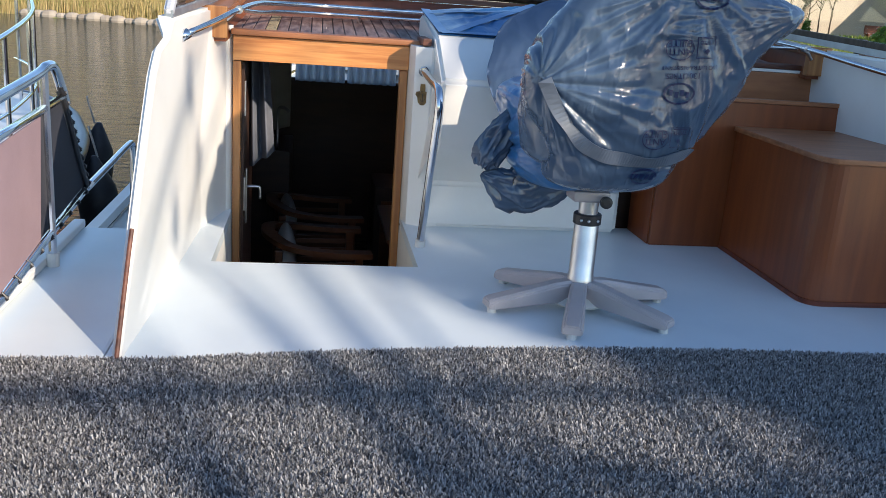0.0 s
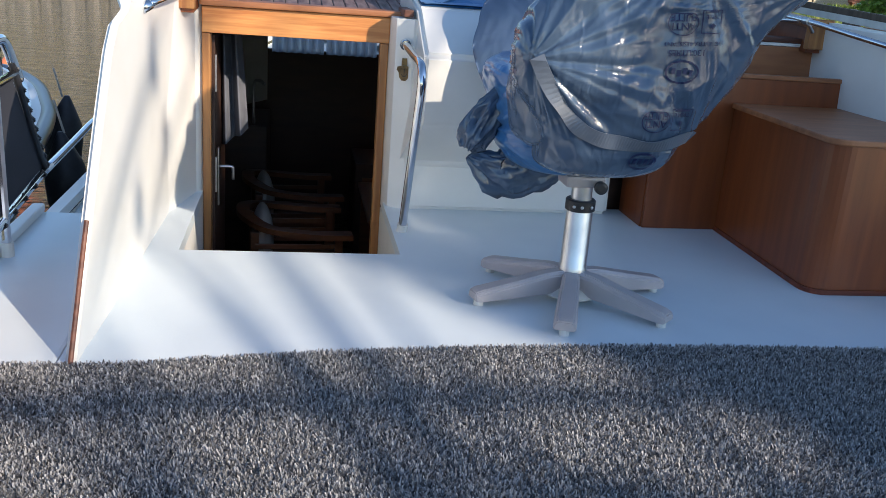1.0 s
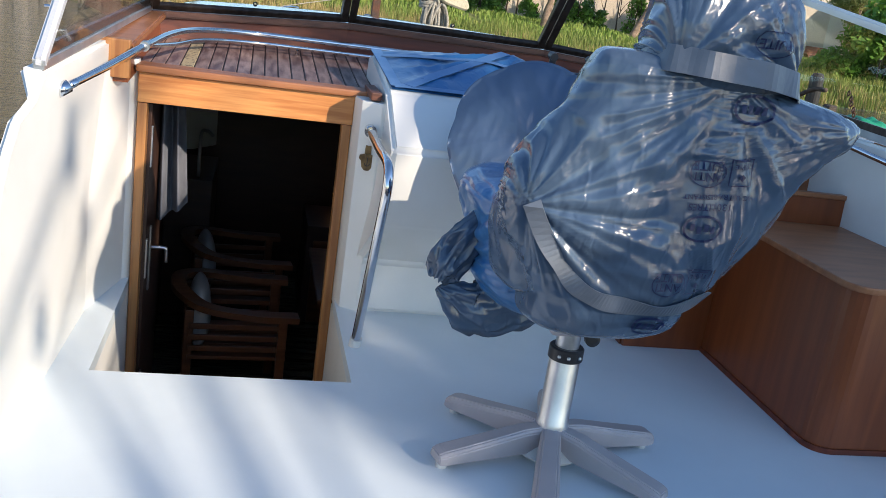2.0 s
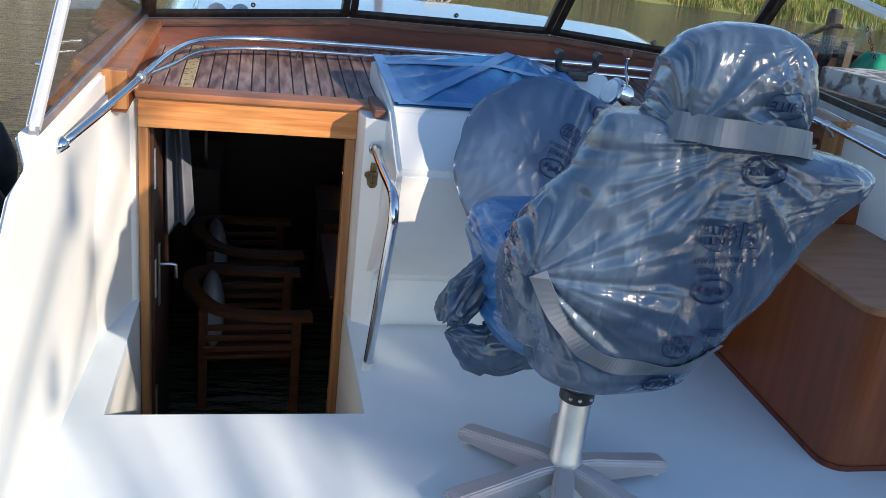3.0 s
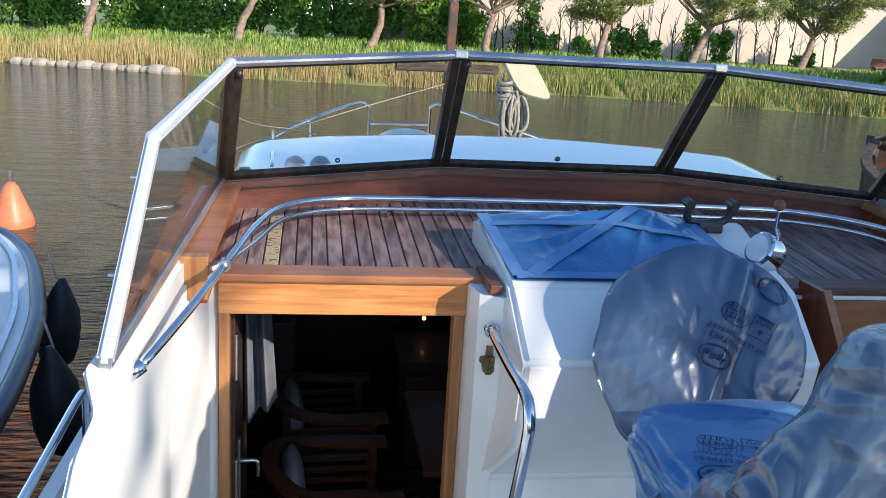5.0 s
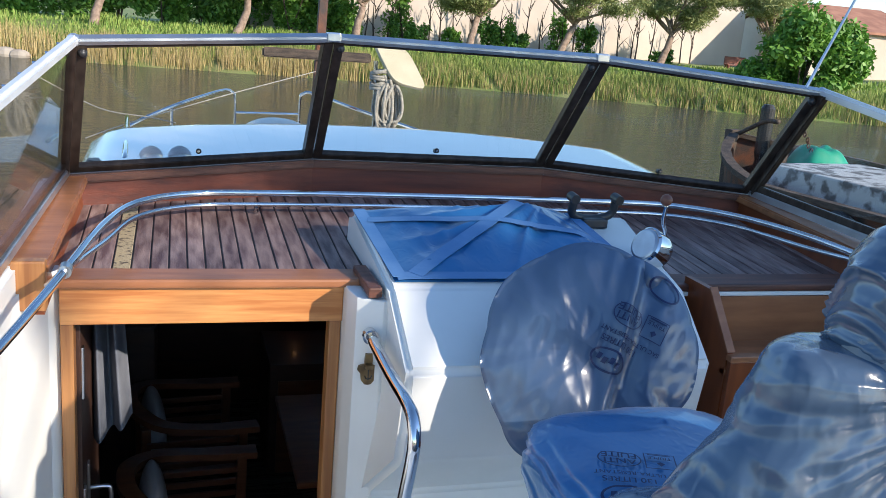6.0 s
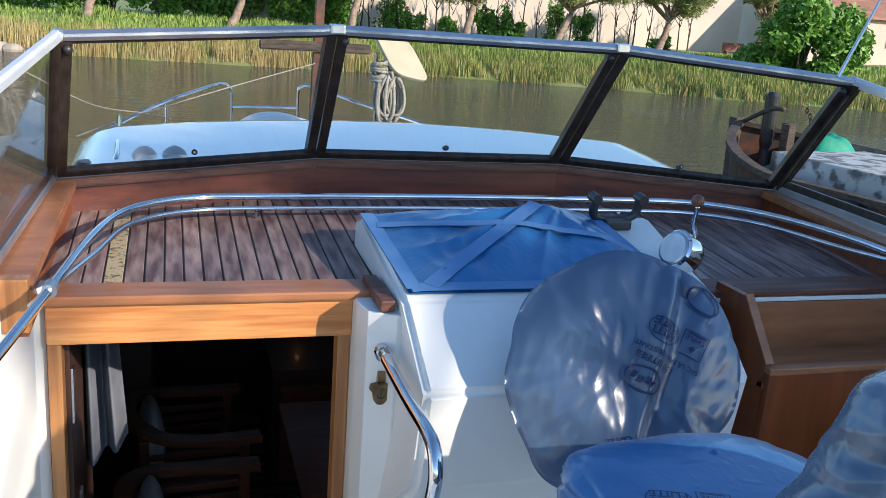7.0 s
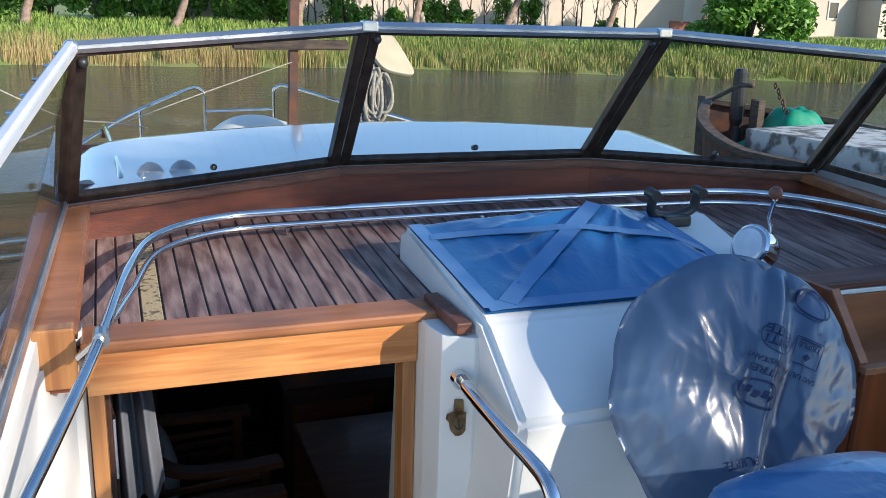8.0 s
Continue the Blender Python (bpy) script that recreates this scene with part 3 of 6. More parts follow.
for s in (-1, 1):
    lo, knee = (Vector(c) for c in SIDE[s])
    bot, top = Vector(WB[1 if s < 0 else 4]), Vector(WT[1 if s < 0 else 4])
    side_n = Vector((1, 0, 0))
    pane = part("pane", slab([lo, bot, top, knee], 0.006), "pane", screen, "clear tinted glass side pane")
    pane.visible_shadow = False
    part("lower_frame", beam_between(lo, bot, 0.03, 0.03, side_n), "alu", screen, "aluminium sill of the side pane")
    part("lower_frame", beam_between(lo + Vector((0, 0.1, 0.034)), bot + Vector((0, 0, 0.03)), 0.03, 0.02, side_n), "bronze_frame", screen)
    part("top_rail", beam_between(lo, knee, 0.040, 0.034, side_n, 0.010), "side_alu", screen, "bright aluminium side rail")
    part("top_rail", beam_between(knee, top, 0.038, 0.034, side_n, 0.010), "side_alu", screen, "bright aluminium side rail")
    part("knee", ball(knee, 0.021), "side_alu", screen, smooth=True)
    part("corner", ball(top, 0.022), "alu", screen, smooth=True)
    d = (bot - lo).normalized() * -0.03
    part("mullion", beam_between(bot + d, top + d, 0.036, 0.03, side_n), "bronze_frame", screen, "dark anodised mullion")
    for k in range(7):
        q = knee.lerp(top, (k + 0.5) / 7) if k > 1 else lo.lerp(knee, 0.35 + 0.45 * k)
        part("stud", cyl(q, q + Vector((0.034 * s, 0, 0.0)), 0.004, 8), "chrome", screen)

# ---------------------------------------------------------------- chrome rails
RAIL = [(-0.411, 3.72, 0.893), (-0.345, 4.0, 0.93), (-0.275, 4.33, 0.975), (-0.215, 4.72, 1.0), (-0.13, 5.08, 1.0), (0.06, 5.27, 1.0), (0.35, 5.32, 1.0), (CX, 5.34, 1.0)]
full = RAIL + [(2 * CX - x, y, z) for x, y, z in RAIL[-2::-1]]
rail = empty("grab_rail", "polished steel double grab rail round the dashboard deck", "rail")
part("upper_tube", tube(smooth_line(full, 6), 0.0125, 14), "chrome", rail, smooth=True)
low = [RAIL[2]] + [(x + (0.012 if x < CX else -0.012), y - 0.02, z - 0.04) for x, y, z in RAIL[3:]]
low = low + [(2 * CX - x, y, z) for x, y, z in low[-2::-1]]
part("lower_tube", tube(smooth_line(low, 6), 0.009, 12), "chrome", rail, smooth=True)
for s in (-1, 1):
    e = Vector((CX + s * (CX + 0.411), 3.72, 0.893))
    part("end_foot", cyl(e, e + Vector((s * 0.03, -0.02, -0.02)), 0.02, 14), "chrome", rail, "steel end foot", smooth=True)
    c = Vector((CX + s * (CX + 0.275), 4.33, 0.975))
    part("clamp", cyl(c - Vector((0, 0.02, 0.001)), c + Vector((0, 0.02, 0.001)), 0.018, 14), "steel", rail)
    part("bracket", cyl(c, c + Vector((s * 0.05, 0.02, -0.05)), 0.008, 10), "steel", rail)
for x in (0.3, 1.0, 1.75):
    part("stay", cyl((x, 5.30, 0.95), (x, 5.34, 0.885), 0.008, 10), "chrome", rail)

grab = empty("handrail", "bent polished steel handrail beside the cabin door", "handrail")
part("tube", tube(smooth_line([(0.558, 4.02, 0.0), (0.566, 3.965, 0.22), (0.573, 3.915, 0.42), (0.580, 3.872, 0.60), (0.582, 3.868, 0.665), (0.583, 3.90, 0.708), (0.582, 3.97, 0.724), (0.578, 4.12, 0.730), (0.570, 4.385, 0.752)], 6), 0.0175, 18), "chrome", grab, smooth=True)
part("foot", cyl((0.558, 4.021, 0.0), (0.560, 4.012, 0.035), 0.023, 16), "whiteplastic", grab, "white plastic foot")
part("flange", cyl((0.570, 4.400, 0.753), (0.570, 4.376, 0.751), 0.024, 16), "chrome", grab)

opener = empty("bottle_opener", "aged brass wall bottle opener with a small anchor", "bottle opener")
prof = [(0.0, 0.045), (0.010, 0.047), (0.012, 0.030), (0.012, 0.012), (0.030, 0.008), (0.033, -0.006), (0.024, -0.016), (0.020, -0.040), (0.010, -0.052), (0.0, -0.054)]
pts = [(x, z) for x, z in prof] + [(-x, z) for x, z in prof[-2:0:-1]]
part("plate", slab([(0.572 + x, 4.404, 0.645 + z) for x, z in pts], 0.012, 0.0, (0, -1, 0)), "brass", opener)
part("tooth", bbox(0.560, 0.584, 4.372, 4.392, 0.648, 0.660, 0.003), "brass", opener)
an = bmesh.new()
tube([(0.572, 4.390, 0.645), (0.572, 4.390, 0.612)], 0.0018, 6, an)
tube([(0.561, 4.390, 0.622), (0.565, 4.390, 0.613), (0.572, 4.390, 0.610), (0.579, 4.390, 0.613), (0.583, 4.390, 0.622)], 0.0018, 6, an)
part("anchor", an, "black", opener)

# wooden wedge at the console's corner
tagged(link("corner_block", slab([(0.560, 4.40, 0.868), (0.602, 4.40, 0.868), (0.602, 4.66, 0.868), (0.560, 4.66, 0.868)], 0.032, 0.005, (0, 0, 1)), "mahogany_trim"),
       "dark worn wooden block at the console's corner", "wooden block")

# ---------------------------------------------------------------- helm chair
chair = empty("helm_chair", "pedestal helm chair wrapped in grey bin bags on a six-armed base", "chair", at=(1.075, 3.25, 0))


def local(bm, c=(1.075, 3.25, 0)):
    bmesh.ops.translate(bm, verts=bm.verts, vec=-Vector(c))
    return bm


def arm(angle, length):
    """One arm of the base: a tapered, ridged casting that slopes down to its foot."""
    bm = bmesh.new()
    stations = [(0.025, 0.030, 0.112, 0.03), (0.10, 0.032, 0.108, 0.03), (0.22, 0.035, 0.085, 0.026), (length - 0.02, 0.038, 0.060, 0.020), (length, 0.034, 0.052, 0.022)]
    rings = []
    for r, w, top, bot in stations:
        ring = [(-w, bot), (-w, top - 0.012), (-w * 0.72, top), (w * 0.72, top), (w, top - 0.012), (w, bot)]
        rings.append([bm.verts.new((r, y, z)) for y, z in ring])
    for a, b in zip(rings, rings[1:]):
        for k in range(6):
            bm.faces.new((a[k], a[(k + 1) % 6], b[(k + 1) % 6], b[k]))
    bm.faces.new(rings[0])
    bm.faces.new(rings[-1][::-1])
    bmesh.ops.recalc_face_normals(bm, faces=bm.faces)
    bmesh.ops.bevel(bm, geom=list(bm.edges), offset=0.004, segments=2, affect="EDGES")
    bmesh.ops.rotate(bm, verts=bm.verts, cent=(0, 0, 0), matrix=Matrix.Rotation(radians(angle), 3, "Z"))
    return bm


for ang, ln in ((193, 0.38), (251, 0.38), (313, 0.38), (13, 0.38), (72, 0.38), (131, 0.38)):
    leg = part("arm", arm(ang, ln), "chairbase", chair, "mauve-grey cast metal arm")
    c, s = math.cos(radians(ang)), math.sin(radians(ang))
    f = part("foot", cyl((c * (ln - 0.025), s * (ln - 0.025), 0), (c * (ln - 0.025), s * (ln - 0.025), 0.03), 0.017, 14), "whiteplastic", leg, "white plastic foot")
part("hub_plate", lathe([(0.10, 0.022), (0.105, 0.03), (0.07, 0.05), (0.03, 0.06)], (0, 0, 0), 28), "whiteplastic", chair, smooth=True, flat_angle=40)
part("pole", lathe([(0.050, 0.10), (0.050, 0.125), (0.047, 0.13), (0.046, 0.335), (0.044, 0.34)], (0, 0, 0), 28), "alu", chair, "satin aluminium pole", flat_angle=40)
part("inner_pole", cyl((0, 0, 0.33), (0, 0, 0.46), 0.036, 24), "alu", chair, smooth=False, flat_angle=40)
part("collar", lathe([(0.048, 0.325), (0.052, 0.328), (0.052, 0.362), (0.048, 0.366)], (0, 0, 0), 28), "black", chair, "black clamp collar", flat_angle=40)
for a in (230, 260, 300):
    part("bolt", ball((0.053 * math.cos(radians(a)), 0.053 * math.sin(radians(a)), 0.345), 0.006, None, (1, 1, 1), 8, 6), "steel", chair)
part("yoke", bbox(-0.075, 0.06, -0.06, 0.06, 0.415, 0.455, 0.01), "chairbase", chair, "cast bracket under the seat")
part("knob", lathe([(0.018, 0), (0.022, 0.005), (0.022, 0.02), (0.012, 0.024)], (0.035, -0.075, 0.425), 14, None, Matrix.Rotation(radians(90), 3, "X")), "black", chair)


def folds(p, seeds, amp):
    """Creases that run out from the points where the plastic is gathered."""
    d = 0.0
    for (q, reach, waves, a) in seeds:
        r = (p - Vector(q))
        dist = r.length
        if dist < reach:
            ang = math.atan2(r.z, r.x)
            f = 1 - dist / reach
            fall = f * f * (3 - 2 * f) * min(1.0, dist / 0.20)
            w = noise.noise(Vector((math.cos(ang) * waves, math.sin(ang) * waves, q[0] * 7 + dist * 0.8)))
            w2 = noise.noise(Vector((math.cos(ang) * waves * 3.1, math.sin(ang) * waves * 3.1, q[2] * 9 + dist * 2.2)))
            d += a * fall * (0.35 - 1.6 * abs(w)) + a * 0.42 * fall ** 0.7 * (0.3 - 1.3 * abs(w2))
    n1 = noise.noise(p * 3.6 + Vector((3, 1, 7)))
    n2 = noise.noise(Vector((p.x * 7 + p.z * 5, p.y * 5, p.z * 4 - p.x * 3)))
    warp = noise.noise(p * 5.0) * 0.6
    n3 = noise.noise(Vector((p.x * 15 - p.z * 8 + warp * 3, p.y * 9, p.z * 7 + p.x * 6 + warp)))
    return d + amp * (n1 * 1.0 + (0.35 - abs(n2)) * 1.3 + (0.25 - abs(n3)) * 0.75)


def sack(sections, seeds, amp, nu=96, nv=84, power=2.6):
    """A wrapped body: (z, cx, cy, half width, half depth, tilt) rings blended upwards, with creases."""
    zs = [s[0] for s in sections]
    def at(v):
        t = v * (len(sections) - 1)
        i = min(int(t), len(sections) - 2)
        f = t - i
        p0, p1, p2, p3 = (sections[max(0, min(len(sections) - 1, i + k))] for k in (-1, 0, 1, 2))
        return [0.5 * (2 * b + (c - a) * f + (2 * a - 5 * b + 4 * c - d) * f * f + (3 * b - a - 3 * c + d) * f ** 3) for a, b, c, d in zip(p0, p1, p2, p3)]
    def fn(u, v):
        z, cx, cy, hw, hd, tilt = at(v)
        a = 2 * math.pi * u
        ca, sa = math.cos(a), math.sin(a)
        x = math.copysign(abs(ca) ** (2 / power), ca) * max(hw, 0.001)
        y = math.copysign(abs(sa) ** (2 / power), sa) * max(hd, 0.001)
        p = Vector((cx + x, cy + y, z + tilt * x))
        out = Vector((ca, sa, 0.15)).normalized()
        return p + out * folds(p, seeds, amp) * min(1.0, hw * 6)
    bm = grid_mesh(fn, nu, nv, True)
    bm.verts.ensure_lookup_table()
    first, last = list(bm.verts)[:nu], list(bm.verts)[-nu:]
    bm.faces.new(first[::-1])
    bm.faces.new(last)
    return bm


BACK = [(0.495, 1.06, 3.14, 0.08, 0.08, 0.0), (0.503, 1.06, 3.12, 0.16, 0.14, 0.02), (0.54, 1.06, 3.09, 0.205, 0.18, 0.03), (0.62, 1.068, 3.06, 0.228, 0.185, 0.02),
        (0.71, 1.065, 3.03, 0.287, 0.17, 0.0), (0.81, 1.075, 3.0, 0.342, 0.15, 0.0), (0.90, 1.094, 2.99, 0.366, 0.14, 0.0), (1.0, 1.148, 2.985, 0.376, 0.135, 0.0),
        (1.085, 1.222, 2.98, 0.388, 0.125, 0.0), (1.14, 1.228, 2.98, 0.374, 0.115, 0.0), (1.19, 1.150, 2.98, 0.265, 0.105, -0.02), (1.225, 1.12, 2.98, 0.195, 0.085, -0.06), (1.238, 1.12, 2.98, 0.07, 0.04, -0.06)]
tie = [((1.21, 2.86, 1.20), 0.58, 3.0, 0.030), ((0.76, 2.96, 0.86), 0.50, 3.4, 0.030), ((1.60, 2.93, 1.12), 0.42, 3.0, 0.026), ((1.30, 2.93, 0.60), 0.42, 3.2, 0.020)]
BACK_OB = part("wrapped_back", local(sack(BACK, tie, 0.011, 260, 190)), "bag", chair, "grey-blue bin bag drawn over the backrest", smooth=True)
ARM = [(0.56, 0.88, 3.20, 0.04, 0.07, 0), (0.60, 0.88, 3.19, 0.08, 0.15, 0), (0.72, 0.875, 3.17, 0.10, 0.19, 0), (0.81, 0.88, 3.13, 0.10, 0.19, 0), (0.86, 0.89, 3.08, 0.08, 0.15, 0), (0.885, 0.90, 3.05, 0.03, 0.06, 0)]
part("wrapped_armrest", local(sack(ARM, [((0.80, 3.2, 0.8), 0.35, 3.2, 0.02)], 0.010, 90, 60)), "bag", chair, "bin bag drawn over the armrest", smooth=True)
HEAD = [(1.17, 1.205, 2.97, 0.13, 0.07, 0), (1.185, 1.205, 2.97, 0.175, 0.10, 0), (1.24, 1.20, 2.965, 0.188, 0.118, 0), (1.31, 1.197, 2.96, 0.184, 0.116, 0), (1.375, 1.197, 2.965, 0.168, 0.108, 0),
        (1.425, 1.205, 2.97, 0.132, 0.088, 0), (1.452, 1.21, 2.97, 0.078, 0.055, 0), (1.459, 1.212, 2.97, 0.03, 0.02, 0)]
HEAD_OB = part("wrapped_headrest", local(sack(HEAD, [((1.05, 2.88, 1.22), 0.36, 3.0, 0.040), ((1.40, 2.88, 1.2), 0.36, 3.0, 0.040), ((1.31, 2.9, 1.43), 0.22, 3.0, 0.022)], 0.013, 170, 120)), "bag", chair, "blue-grey bin bag over the headrest", smooth=True)
SEAT = [(0.44, 1.06, 3.40, 0.12, 0.12, 0), (0.455, 1.06, 3.42, 0.20, 0.20, 0), (0.52, 1.05, 3.44, 0.25, 0.25, 0), (0.62, 1.055, 3.45, 0.275, 0.28, 0), (0.72, 1.05, 3.45, 0.29, 0.29, 0),
        (0.785, 1.05, 3.45, 0.285, 0.27, 0), (0.818, 1.05, 3.44, 0.22, 0.21, 0), (0.826, 1.05, 3.44, 0.10, 0.10, 0)]
SEAT_OB = part("wrapped_seat", local(sack(SEAT, [((0.75, 3.2, 0.55), 0.5, 3.6, 0.035), ((1.1, 3.3, 0.83), 0.5, 3.4, 0.03), ((0.74, 3.6, 0.8), 0.4, 3.4, 0.025)], 0.012, 150, 100, 3.2)), "bag_blue", chair, "blue bin bag over the seat and arms", smooth=True)


def ribbon(points, normals, width, thick=0.0025):
    """A strip of tape that follows points, lying against normals."""
    bm = bmesh.new()
    pts = [Vector(p) for p in points]
    rows = []
    for i, p in enumerate(pts):
        d = (pts[min(i + 1, len(pts) - 1)] - pts[max(0, i - 1)]).normalized()
        nrm = Vector(normals[i]).normalized()
        s = d.cross(nrm).normalized()
        w = width[i] if isinstance(width, list) else width
        rows.append([bm.verts.new(p + s * (w / 2) * k + nrm * h) for k, h in ((-1, 0), (1, 0), (1, thick), (-1, thick))])
    for a, b in zip(rows, rows[1:]):
        for k in range(4):
            bm.faces.new((a[k], a[(k + 1) % 4], b[(k + 1) % 4], b[k]))
    bm.faces.new(rows[0][::-1])
    bm.faces.new(rows[-1])
    return bm


def surface(ob):
    """A finder of the nearest or first-met point on a thing's mesh, in the world."""
    from mathutils.bvhtree import BVHTree
    base = ob.parent.location if ob.parent else Vector((0, 0, 0))
    me = ob.data
    return BVHTree.FromPolygons([v.co + base for v in me.vertices], [tuple(p.vertices) for p in me.polygons])


tree_back, tree_head = surface(BACK_OB), surface(HEAD_OB)


def tape_round(tree, origin_fn, steps, width, name, material, parent, label, lift=0.004, passes=3):
    pts, nrm = [], []
    for i in range(steps + 1):
        o, d = origin_fn(i / steps)
        hit, n, _, _ = tree.ray_cast(Vector(o), Vector(d).normalized())
        if hit:
            if n.dot(Vector(d)) > 0:
                n = -n
            pts.append(hit + n * lift - chair.location)
            nrm.append(n)
    if len(pts) > 2:
        for _ in range(passes):
            nrm = [nrm[0]] + [(nrm[i - 1] + nrm[i] * 2 + nrm[i + 1]) for i in range(1, len(nrm) - 1)] + [nrm[-1]]
            pts = [pts[0]] + [(pts[i - 1] + pts[i] * 2 + pts[i + 1]) / 4 for i in range(1, len(pts) - 1)] + [pts[-1]]
        part(name, ribbon(pts, nrm, width), material, parent, label, smooth=False)


def stepwise(t, table):
    """Smooth value between the rows of a small table."""
    for (ta, va), (tb, vb) in zip(table, table[1:]):
        if t <= tb:
            f = (t - ta) / (tb - ta)
            return va + (vb - va) * f * f * (3 - 2 * f)
    return table[-1][1]


LOW_TAPE = [(0.0, 0.86), (0.12, 0.75), (0.28, 0.665), (0.45, 0.635), (0.7, 0.63), (1.0, 0.655)]
tape_round(tree_back, lambda t: ((0.775 + 0.515 * t, 2.4, stepwise(t, LOW_TAPE)), (0, 1, 0)), 60, 0.045, "tape", "tape", BACK_OB, "grey tape round the lower bag", 0.008, 14)
ring, ring_n = [], []
for i in range(41):
    a = radians(178 + 184 * i / 40)
    ca, sa = math.cos(a), math.sin(a)
    wob = 0.004 * math.sin(i * 0.9)
    ring.append(Vector((1.202 + math.copysign(abs(ca) ** 0.77, ca) * (0.199 + wob), 2.965 + math.copysign(abs(sa) ** 0.77, sa) * (0.136 + wob), 1.236 - 0.05 * i / 40 - 0.02 * sa)) - chair.location)
    ring_n.append(Vector((ca, sa * 1.2, 0.25)))
part("tape", ribbon(ring, ring_n, 0.062), "tape", HEAD_OB, "wide grey tape round the headrest bag")

# the loose ends of the bag, gathered below the seat
def tail(rows, seed, flat):
    """A crumpled sleeve of plastic along (x, y, z, radius) rows, flattened front to back."""
    def fn(u, v):
        a = 2 * math.pi * u
        t = v * (len(rows) - 1)
        i = min(int(t), len(rows) - 2)
        f = t - i
        q = [m + (n - m) * f for m, n in zip(rows[i], rows[i + 1])]
        d = (Vector(rows[i + 1][:3]) - Vector(rows[i][:3])).normalized()
        s = Vector((0, 1, 0))
        w = d.cross(s)
        ca, sa = math.cos(a), math.sin(a)
        crease = 1 + 0.7 * (0.2 - abs(noise.noise(Vector((ca * 2.4, sa * 2.4, v * 2 + seed))))) + 0.55 * (0.2 - abs(noise.noise(Vector((ca * 6, sa * 6, v * 3 + seed)))))
        r = q[3] * crease
        return Vector(q[:3]) + w * ca * r + s * (sa * r * flat + 0.012 * noise.noise(Vector((ca * 2, v * 5, seed)))) + d * 0.02 * noise.noise(Vector((ca * 3, sa * 3, seed + 5)))
    bm = grid_mesh(fn, 60, 60, True)
    bm.verts.ensure_lookup_table()
    bm.faces.new(list(bm.verts)[:60][::-1])
    return bm


part("knotted_end", local(tail([(0.70, 3.40, 0.465, 0.010), (0.745, 3.40, 0.445, 0.048), (0.81, 3.40, 0.415, 0.082), (0.88, 3.40, 0.415, 0.086), (0.96, 3.38, 0.435, 0.070), (1.04, 3.34, 0.48, 0.05)], 2.0, 0.35)), "bag", chair, "crumpled end of the bin bag hanging below the seat", smooth=True)
part("knotted_end", local(tail([(0.69, 3.40, 0.495, 0.028), (0.705, 3.40, 0.525, 0.056), (0.74, 3.40, 0.585, 0.058), (0.78, 3.40, 0.65, 0.050), (0.85, 3.40, 0.72, 0.04)], 7.0, 0.5)), "bag", chair, "short twisted end of the bin bag", smooth=True)

# ---------------------------------------------------------------- steering wheel in its bag
wheel = empty("steering_wheel", "steering wheel wrapped in a grey-blue bin bag on the console", "steering wheel", at=(1.118, 4.015, 0.835))
ax = Vector((-0.19, -0.92, 0.37)).normalized()
ux = Vector((1, -0.18, 0)).normalized()
ux = (ux - ax * ux.dot(ax)).normalized()
uy = ax.cross(ux)


def wheel_bag(u, v):
    """The bag over the wheel: nearly flat taut face, puckered rim, gathered low on the port side."""
    a = 2 * math.pi * u
    rim = 0.288 * (1 + 0.034 * abs(math.cos(3.5 * a + 0.6)) + 0.02 * noise.noise(Vector((math.cos(a) * 3, math.sin(a) * 3, 4))) + 0.16 * max(0.0, math.cos(a - radians(238))) ** 10)
    front = v < 0.5
    k = min(1.0, (v if front else 1 - v) / 0.46)
    side = (0.5 - v) * 2 if 0.46 < v < 0.54 else (1.0 if front else -1.0)
    r = rim * k * (1.0 if k < 1 else 1.02)
    h = 0.050 * (1 - k ** 3) * (1 if front else -1)
    p = ux * (math.cos(a) * r * 1.03) + uy * (math.sin(a) * r) + ax * h
    q = Vector((math.cos(a) * r, math.sin(a) * r, 0))
    dent = -0.02 * math.exp(-(q.length / 0.16) ** 2) + 0.016 * noise.noise(q * 6 + Vector((1, 2, 0))) + 0.014 * (0.3 - abs(noise.noise(Vector((q.x * 9 + q.y * 4, q.y * 3 - q.x * 2, 3)))))
    fold = 0.028 * math.exp(-((q.x - 0.06 - 0.25 * q.y) / 0.022) ** 2) - 0.02 * math.exp(-((q.x - 0.11 - 0.3 * q.y) / 0.035) ** 2)
    crinkle = 0.017 * (0.22 - abs(noise.noise(Vector((math.cos(a) * 4.2, math.sin(a) * 4.2, k * 0.9))))) * k ** 2.5 + 0.006 * (0.25 - abs(noise.noise(Vector((q.x * 22 - q.y * 9, q.y * 8 + q.x * 5, 1)))))
    return p + ax * (dent + fold + crinkle) * side * min(1.0, (1 - k) * 8 + 0.25)


WHEEL_OB = part("wrapping", grid_mesh(wheel_bag, 170, 100, True), "bag_thin", wheel, "translucent grey-blue bin bag", smooth=True)
part("shaft", cyl((0, 0, 0), -ax * 0.26, 0.03, 16), "black", wheel)

# ---------------------------------------------------------------- print on the bags
def glyphs(text, size):
    c = bpy.data.curves.new("letters", "FONT")
    c.body, c.size, c.align_x, c.align_y = text, size, "CENTER", "CENTER"
    c.offset = size * 0.012
    ob = new("letters", c)
    bpy.context.view_layer.update()
    me = bpy.data.meshes.new_from_object(ob.evaluated_get(bpy.context.evaluated_depsgraph_get()))
    bpy.data.objects.remove(ob)
    bm = bmesh.new()
    bm.from_mesh(me)
    bpy.data.meshes.remove(me)
    return bm


